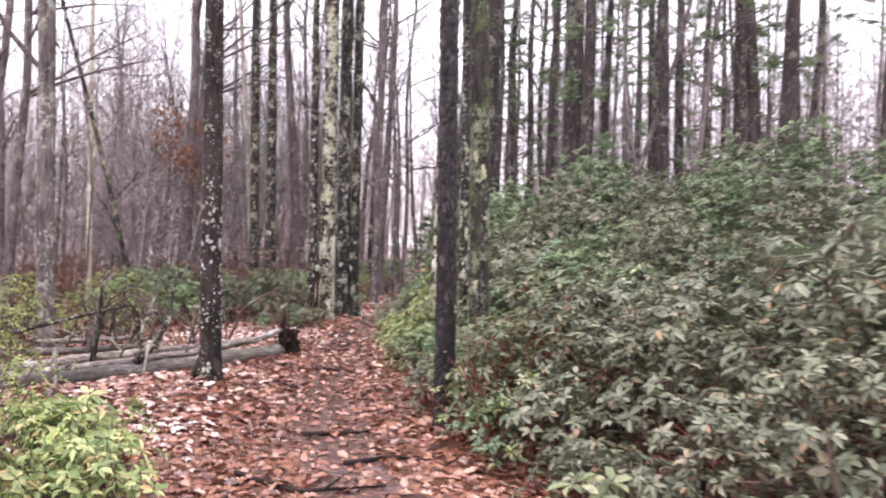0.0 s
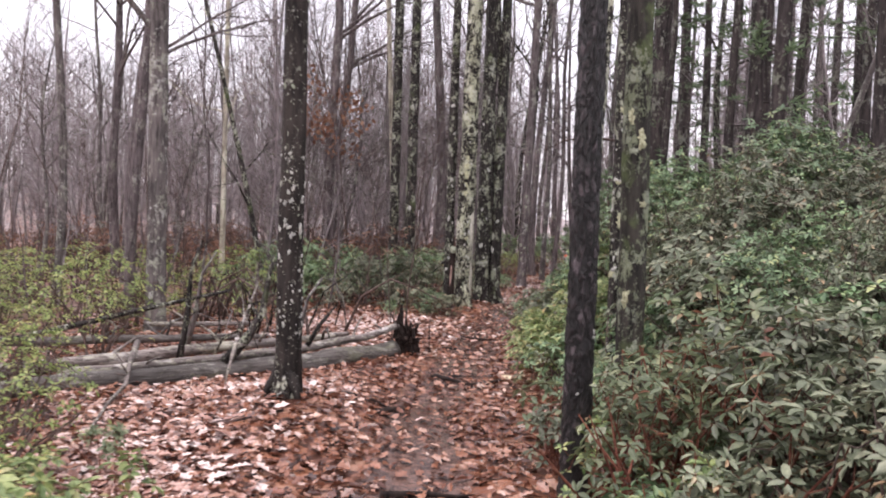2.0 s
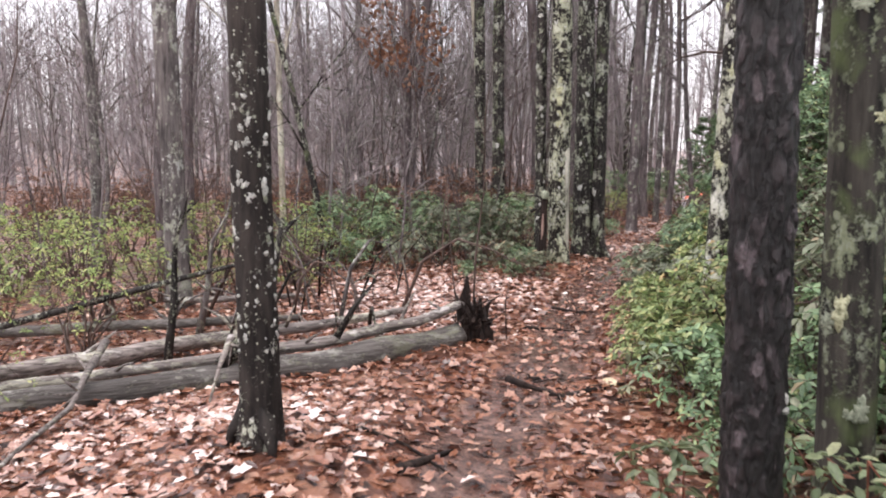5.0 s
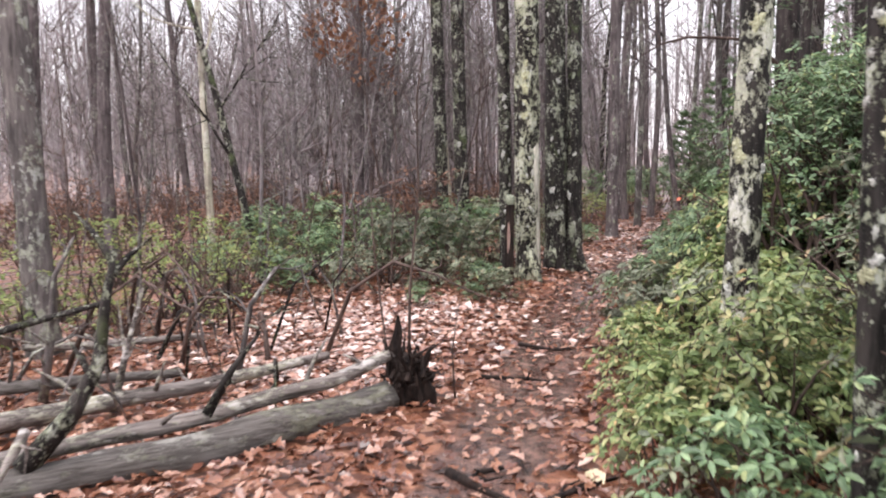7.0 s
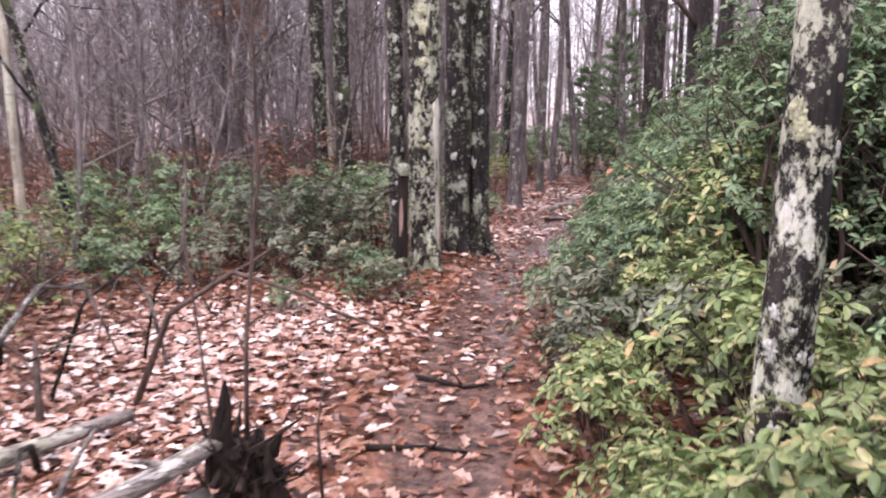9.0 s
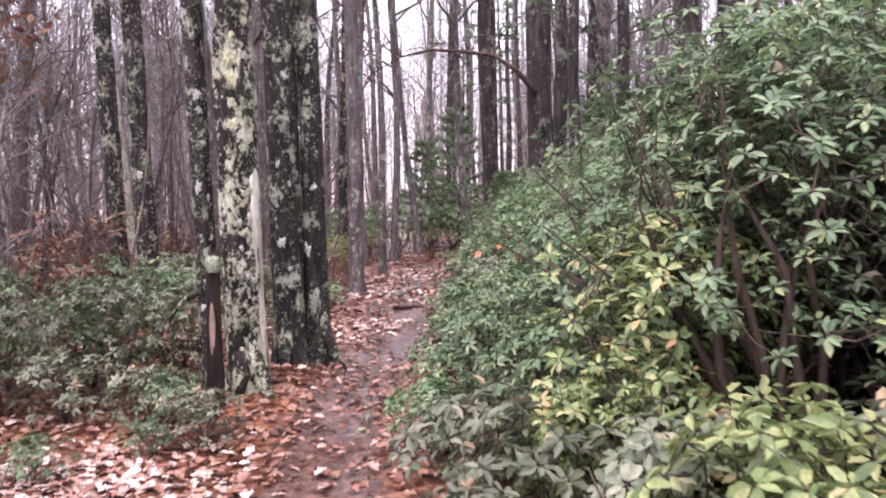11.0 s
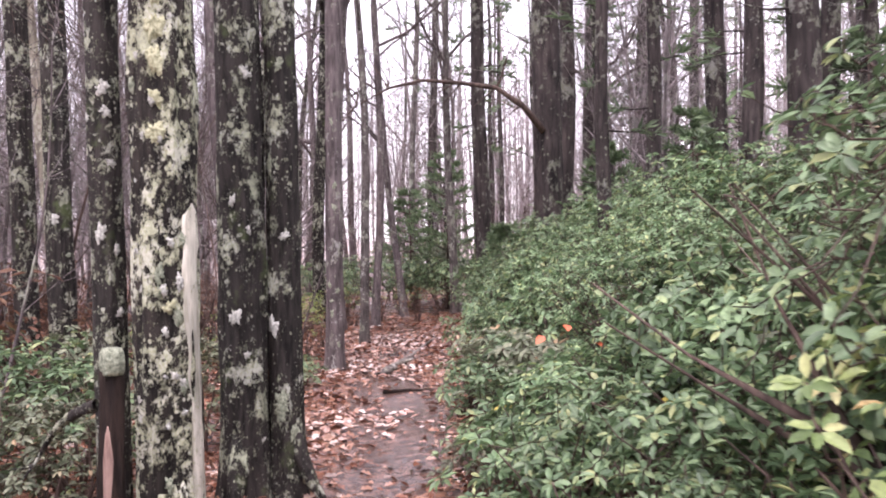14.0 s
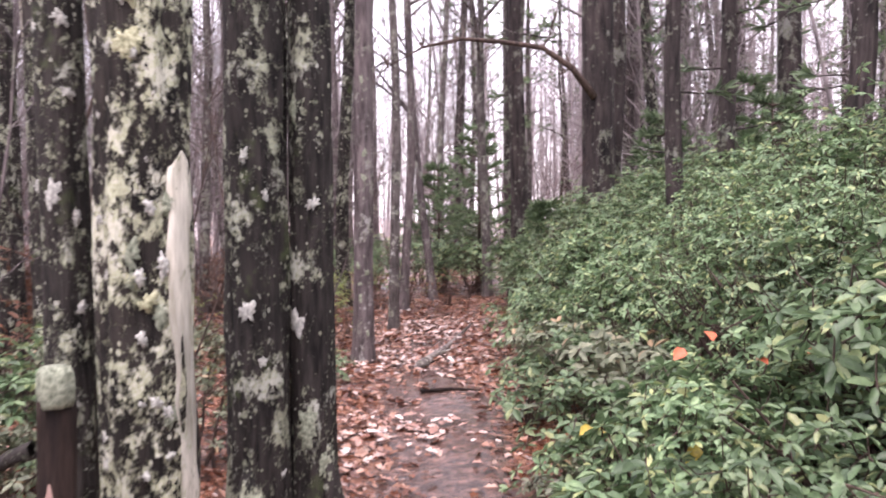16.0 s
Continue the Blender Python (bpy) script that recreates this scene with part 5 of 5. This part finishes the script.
def dead_stick(label, pts, r, mat, seed, twigs=4, name="dead_branch"):
    rng = random.Random(seed)
    b = Build()
    pts = [Vector(p) for p in pts]
    b.tube(pts, [r * (1 - 0.75 * i / (len(pts) - 1)) for i in range(len(pts))], 8, 0.15, 9)
    ob = tagged(new(name, b.mesh(name, mat)), label, "branch")
    for _ in range(twigs):
        i = rng.randrange(1, len(pts))
        d = (pts[i] - pts[i - 1]).normalized() + Vector((rng.gauss(0, 0.6), rng.gauss(0, 0.6), rng.gauss(0.1, 0.4)))
        q = pts[i - 1].lerp(pts[i], rng.random())
        n = rng.uniform(0.1, 0.35)
        t = Build()
        t.tube([q, q + d.normalized() * n * 0.5, q + d.normalized() * n + Vector((rng.gauss(0, 0.04), rng.gauss(0, 0.04), 0))], [r * 0.4, r * 0.28, 0.002], 5, cap=False)
        part("twig", t.mesh("twig", mat), ob)
    return ob


dead_stick("crooked dark branch stub rising from fallen wood", [(-3.25, 8.25, 0.1), (-3.1, 8.4, 0.32), (-3.0, 8.5, 0.55), (-2.98, 8.55, 0.85), (-2.95, 8.6, 1.1)], 0.055, M_BARK_OAK, 1)
dead_stick("upright dead branch among fallen logs", [(-3.75, 8.3, 0.0), (-3.68, 8.32, 0.5), (-3.66, 8.33, 0.9), (-3.6, 8.35, 1.15)], 0.035, M_BARK_OAK, 2)
dead_stick("pale bent twig in front of a log", [(-3.95, 7.95, 0.28), (-3.8, 7.62, 0.16), (-3.62, 7.3, 0.06), (-3.4, 6.75, 0.04), (-3.1, 6.15, 0.04)], 0.028, M_LOG_PALE, 3)
dead_stick("pale forked twig leaning on a log", [(-3.05, 8.1, 0.36), (-3.0, 7.9, 0.22), (-2.98, 7.75, 0.02)], 0.024, M_LOG_PALE, 4, 2)
dead_stick("dark broken stub leaning from a log", [(-2.7, 8.9, 0.2), (-2.6, 9.0, 0.42), (-2.45, 9.05, 0.62)], 0.03, M_BARK_OAK, 5, 2)
dead_stick("arched dead brown branch in the brush", [(-4.6, 9.9, 0.0), (-4.35, 9.95, 0.5), (-4.0, 10.0, 0.72), (-3.6, 10.0, 0.5), (-3.35, 9.9, 0.1)], 0.02, M_STEM, 6, 6)
dead_stick("arched dead brown branch in the brush", [(-4.9, 10.9, 0.0), (-4.6, 10.7, 0.6), (-4.2, 10.6, 0.8), (-3.75, 10.5, 0.45)], 0.02, M_STEM, 7, 6)
dead_stick("upright grey dead stem in the brush", [(-4.3, 9.4, -0.02), (-4.2, 9.4, 0.4), (-4.15, 9.42, 0.8), (-4.0, 9.45, 1.05)], 0.035, M_BARK_GREY, 8, 5)
dead_stick("upright grey dead stem in the brush", [(-3.7, 9.35, -0.02), (-3.62, 9.4, 0.35), (-3.5, 9.45, 0.75)], 0.03, M_LOG_PALE, 9, 4)
dead_stick("slender bare sprout beside the root", [(-1.98, 9.98, 0.2), (-1.97, 10.0, 0.7), (-1.91, 10.03, 1.3), (-1.9, 10.0, 1.85), (-1.84, 10.03, 2.3)], 0.0105, M_STEM, 10, 7, "sprout")
dead_stick("slender bare sprout beside the root", [(-2.12, 10.05, 0.0), (-2.2, 10.1, 0.5), (-2.25, 10.1, 1.0), (-2.26, 10.1, 1.4)], 0.009, M_STEM, 11, 6, "sprout")
dead_stick("slender bare sprout beside the root", [(-1.72, 10.1, 0.0), (-1.74, 10.12, 0.3), (-1.7, 10.15, 0.6)], 0.008, M_STEM, 12, 3, "sprout")


rng = random.Random(303)
for k in range(20):
    x, y = rng.uniform(-5.4, -3.0), rng.uniform(8.9, 11.6)
    if y < 9.4 and x > -3.4:
        y += 1.2
    a, h, n = rng.uniform(0, 6.28), rng.uniform(0.25, 0.85), rng.uniform(0.5, 1.3)
    dx, dy = math.cos(a) * n, math.sin(a) * n * 0.6
    g = land(x, y) - 0.02
    dead_stick("dead brown branch arching through the brush", [(x, y, g), (x + dx * 0.2, y + dy * 0.2, g + h * 0.7), (x + dx * 0.5, y + dy * 0.5, g + h), (x + dx * 0.8, y + dy * 0.8, g + h * rng.uniform(0.5, 1.0)), (x + dx, y + dy, g + h * rng.uniform(0.0, 0.9))],
               rng.uniform(0.01, 0.024), (M_STEM, M_BARK_OAK, M_ROT, M_BARK_GREY)[k % 4], 400 + k, rng.randrange(3, 7))


def on_ground(points, lift=0.012):
    return [(x, y, land(x, y) + lift) for x, y in points]


dead_stick("wet black stick lying across the track", on_ground([(-1.42, 9.02), (-1.2, 8.86), (-0.98, 8.7)]), 0.028, M_ROT, 20, 2, "stick")
dead_stick("wet black stick lying across the track", on_ground([(-0.98, 8.66), (-0.85, 8.85), (-0.62, 9.15)]), 0.025, M_ROT, 21, 2, "stick")
dead_stick("wet black root lying on the track", on_ground([(-1.42, 7.05), (-1.36, 7.3), (-1.3, 7.55)]), 0.03, M_ROT, 22, 1, "stick")
dead_stick("dark thin stick on the leaves", on_ground([(-1.8, 7.4), (-1.5, 7.35), (-1.2, 7.2)]), 0.014, M_ROT, 23, 2, "stick")
dead_stick("dark stick on the worn earth", on_ground([(-1.0, 5.75), (-0.75, 5.85), (-0.5, 5.8)]), 0.026, M_ROT, 24, 1, "stick")
dead_stick("dark stick on the worn earth", on_ground([(-1.2, 4.6), (-0.8, 4.4), (-0.3, 4.55)]), 0.024, M_ROT, 25, 1, "stick")
dead_stick("dark stick on the worn earth", on_ground([(-0.6, 5.0), (-0.3, 5.2), (-0.05, 5.1)]), 0.02, M_ROT, 26, 1, "stick")
dead_stick("thin dark stick on the track", on_ground([(-1.3, 9.05), (-1.05, 9.2)]), 0.016, M_ROT, 27, 1, "stick")
dead_stick("long pale stick lying on the track", on_ground([(-1.18, 19.6), (-0.85, 20.6), (-0.4, 22.4)], 0.04), 0.05, M_LOG_PALE, 28, 2, "stick")
dead_stick("dark root crossing the track", on_ground([(-1.2, 18.5), (-0.95, 18.5), (-0.7, 18.45)]), 0.022, M_ROT, 29, 1, "stick")
dead_stick("dark root crossing the track", on_ground([(-1.7, 10.6), (-1.4, 10.7), (-1.1, 10.65)]), 0.018, M_ROT, 30, 1, "stick")
dead_stick("dark root crossing the track", on_ground([(-1.65, 11.6), (-1.35, 11.5), (-1.0, 11.6)]), 0.018, M_ROT, 31, 1, "stick")


# ------------------------------------------------------------ leaves on the ground and single bright ones
def leaf_on_shrub(x, y, z, mat, label, size=0.1, n=1, seed=0):
    rng = random.Random(seed)
    b = Build()
    for _ in range(n):
        p = (x + rng.gauss(0, 0.07), y + rng.gauss(0, 0.07), z + rng.gauss(0, 0.02))
        b.leaves([p], [(rng.uniform(-1, 1), -0.6, rng.uniform(-0.4, 0.2))], [(0.1, -0.6, 0.8)], [size], [size * 0.38], 0.2, [0.15])
        tagged(new("leaf", b.mesh("leaf", mat)), label, "leaf", "bright caught leaves")
        b = Build()


leaf_on_shrub(-0.4, 14.48, 1.05, M_ORANGE, "orange dead leaf caught on a laurel shrub", 0.06, 2, 1)
leaf_on_shrub(-0.22, 14.45, 1.0, M_ORANGE, "orange dead leaf caught on a laurel shrub", 0.05, 2, 2)
leaf_on_shrub(-0.35, 14.6, 0.6, M_GOLD, "yellow leaf among green laurel leaves", 0.08, 2, 3)
leaf_on_shrub(-0.5, 15.4, 0.5, M_GOLD, "yellow leaf among green laurel leaves", 0.08, 2, 4)
leaf_on_shrub(0.1, 13.9, 0.8, M_GOLD, "yellow leaf among green laurel leaves", 0.08, 2, 5)
leaf_on_shrub(0.55, 12.1, 1.95, M_CREAM, "pale curled dead leaf caught on a twig", 0.12, 1, 6)
leaf_on_shrub(-0.71, 9.1, 0.04, M_CREAM, "large cream fallen leaf lying on the track", 0.14, 1, 7)

rng = random.Random(91)
nr = np.random.RandomState(9)


def fallen(n, x0, x1, y0, y1, density):
    base, along, up, size, cu = [], [], [], [], []
    tries = 0
    while len(base) < n and tries < n * 6:
        tries += 1
        x, y = rng.uniform(x0, x1), y0 + (y1 - y0) * rng.random() ** 1.25
        off = abs(x - track(y))
        if rng.random() > density(off) * (1 - 0.93 * puddled(x, y)):
            continue
        t = rng.uniform(0, 6.28)
        base.append((x, y, land(x, y) + rng.uniform(0.004, 0.026)))
        along.append((math.cos(t), math.sin(t), rng.gauss(0.05, 0.16)))
        up.append((rng.gauss(0, 0.42), rng.gauss(0, 0.42), 1))
        size.append(rng.uniform(0.035, 0.1))
        cu.append(rng.uniform(-0.12, 0.25))
    return base, along, up, np.array(size), np.array(cu)


b = Build()
base, along, up, size, cu = fallen(74000, -6.2, 3.4, 2.0, 26.0, lambda off: 0.48 if off < 0.2 else 0.66 if off < 0.36 else 1.0)
b.oak_leaves(base, along, up, size, size * nr.uniform(0.22, 0.42, len(size)), 0.16, cu)
tagged(new("leaf_litter", b.mesh("leaf_litter", M_LITTER, False)), "deep litter of wet brown fallen leaves", "leaves", kind="stuff")

# drifts laid where wet litter mirrors the sky; the glare is in their colour
b = Build()
base, along, up, size = [], [], [], []
for cx, cy, r, n in ((-3.1, 11.5, 0.6, 900), (-2.8, 12.7, 0.5, 750), (-2.5, 6.0, 0.4, 520), (-2.2, 5.5, 0.3, 260), (-2.9, 10.5, 0.45, 420), (-3.6, 12.3, 0.5, 450), (-1.45, 17.2, 0.35, 170), (-1.3, 20.2, 0.5, 480), (-1.0, 22.3, 0.5, 480), (-2.35, 7.6, 0.4, 220), (-3.2, 7.2, 0.4, 260)):
    for _ in range(n):
        x, y, t = rng.gauss(cx, r), rng.gauss(cy, r), rng.uniform(0, 6.28)
        base.append((x, y, land(x, y) + rng.uniform(0.012, 0.03)))
        along.append((math.cos(t), math.sin(t), rng.gauss(0.05, 0.14)))
        up.append((rng.gauss(0, 0.2), rng.gauss(0, 0.2), 1))
        size.append(rng.uniform(0.05, 0.11))
size = np.array(size)
b.oak_leaves(base, along, up, size, size * nr.uniform(0.25, 0.42, len(size)), 0.14, nr.uniform(-0.1, 0.25, len(size)))
tagged(new("pale_leaf_litter", b.mesh("pale_leaf_litter", M_GLARE_LEAF, False)), "drifts of wet fallen leaves, pinkish-white with painted sky glare", "leaves", kind="stuff")

shapes = []
for i in range(10):
    b = Build()
    sz = 0.06 + 0.005 * i
    b.oak_leaves([(-sz / 2, 0, 0)], [(1, 0, 0.06)], [(0.1, 0.15, 1)], [sz], [sz * (0.3 + 0.015 * i)], 0.25, [0.03 * i - 0.05])
    shapes.append(b.mesh("fallen_leaf", M_LITTER, False))
base, along, up, size, cu = fallen(300, -4.2, -0.7, 6.0, 13.0, lambda off: 0.25 if off < 0.35 else 1.0)
for i, p in enumerate(base):
    ob = part("fallen_leaf", shapes[i % 10], GROUND)
    ob.matrix_basis = pose(p[0], p[1], p[2] + 0.012, rng.gauss(0, 12), rng.gauss(0, 12), rng.uniform(0, 360))
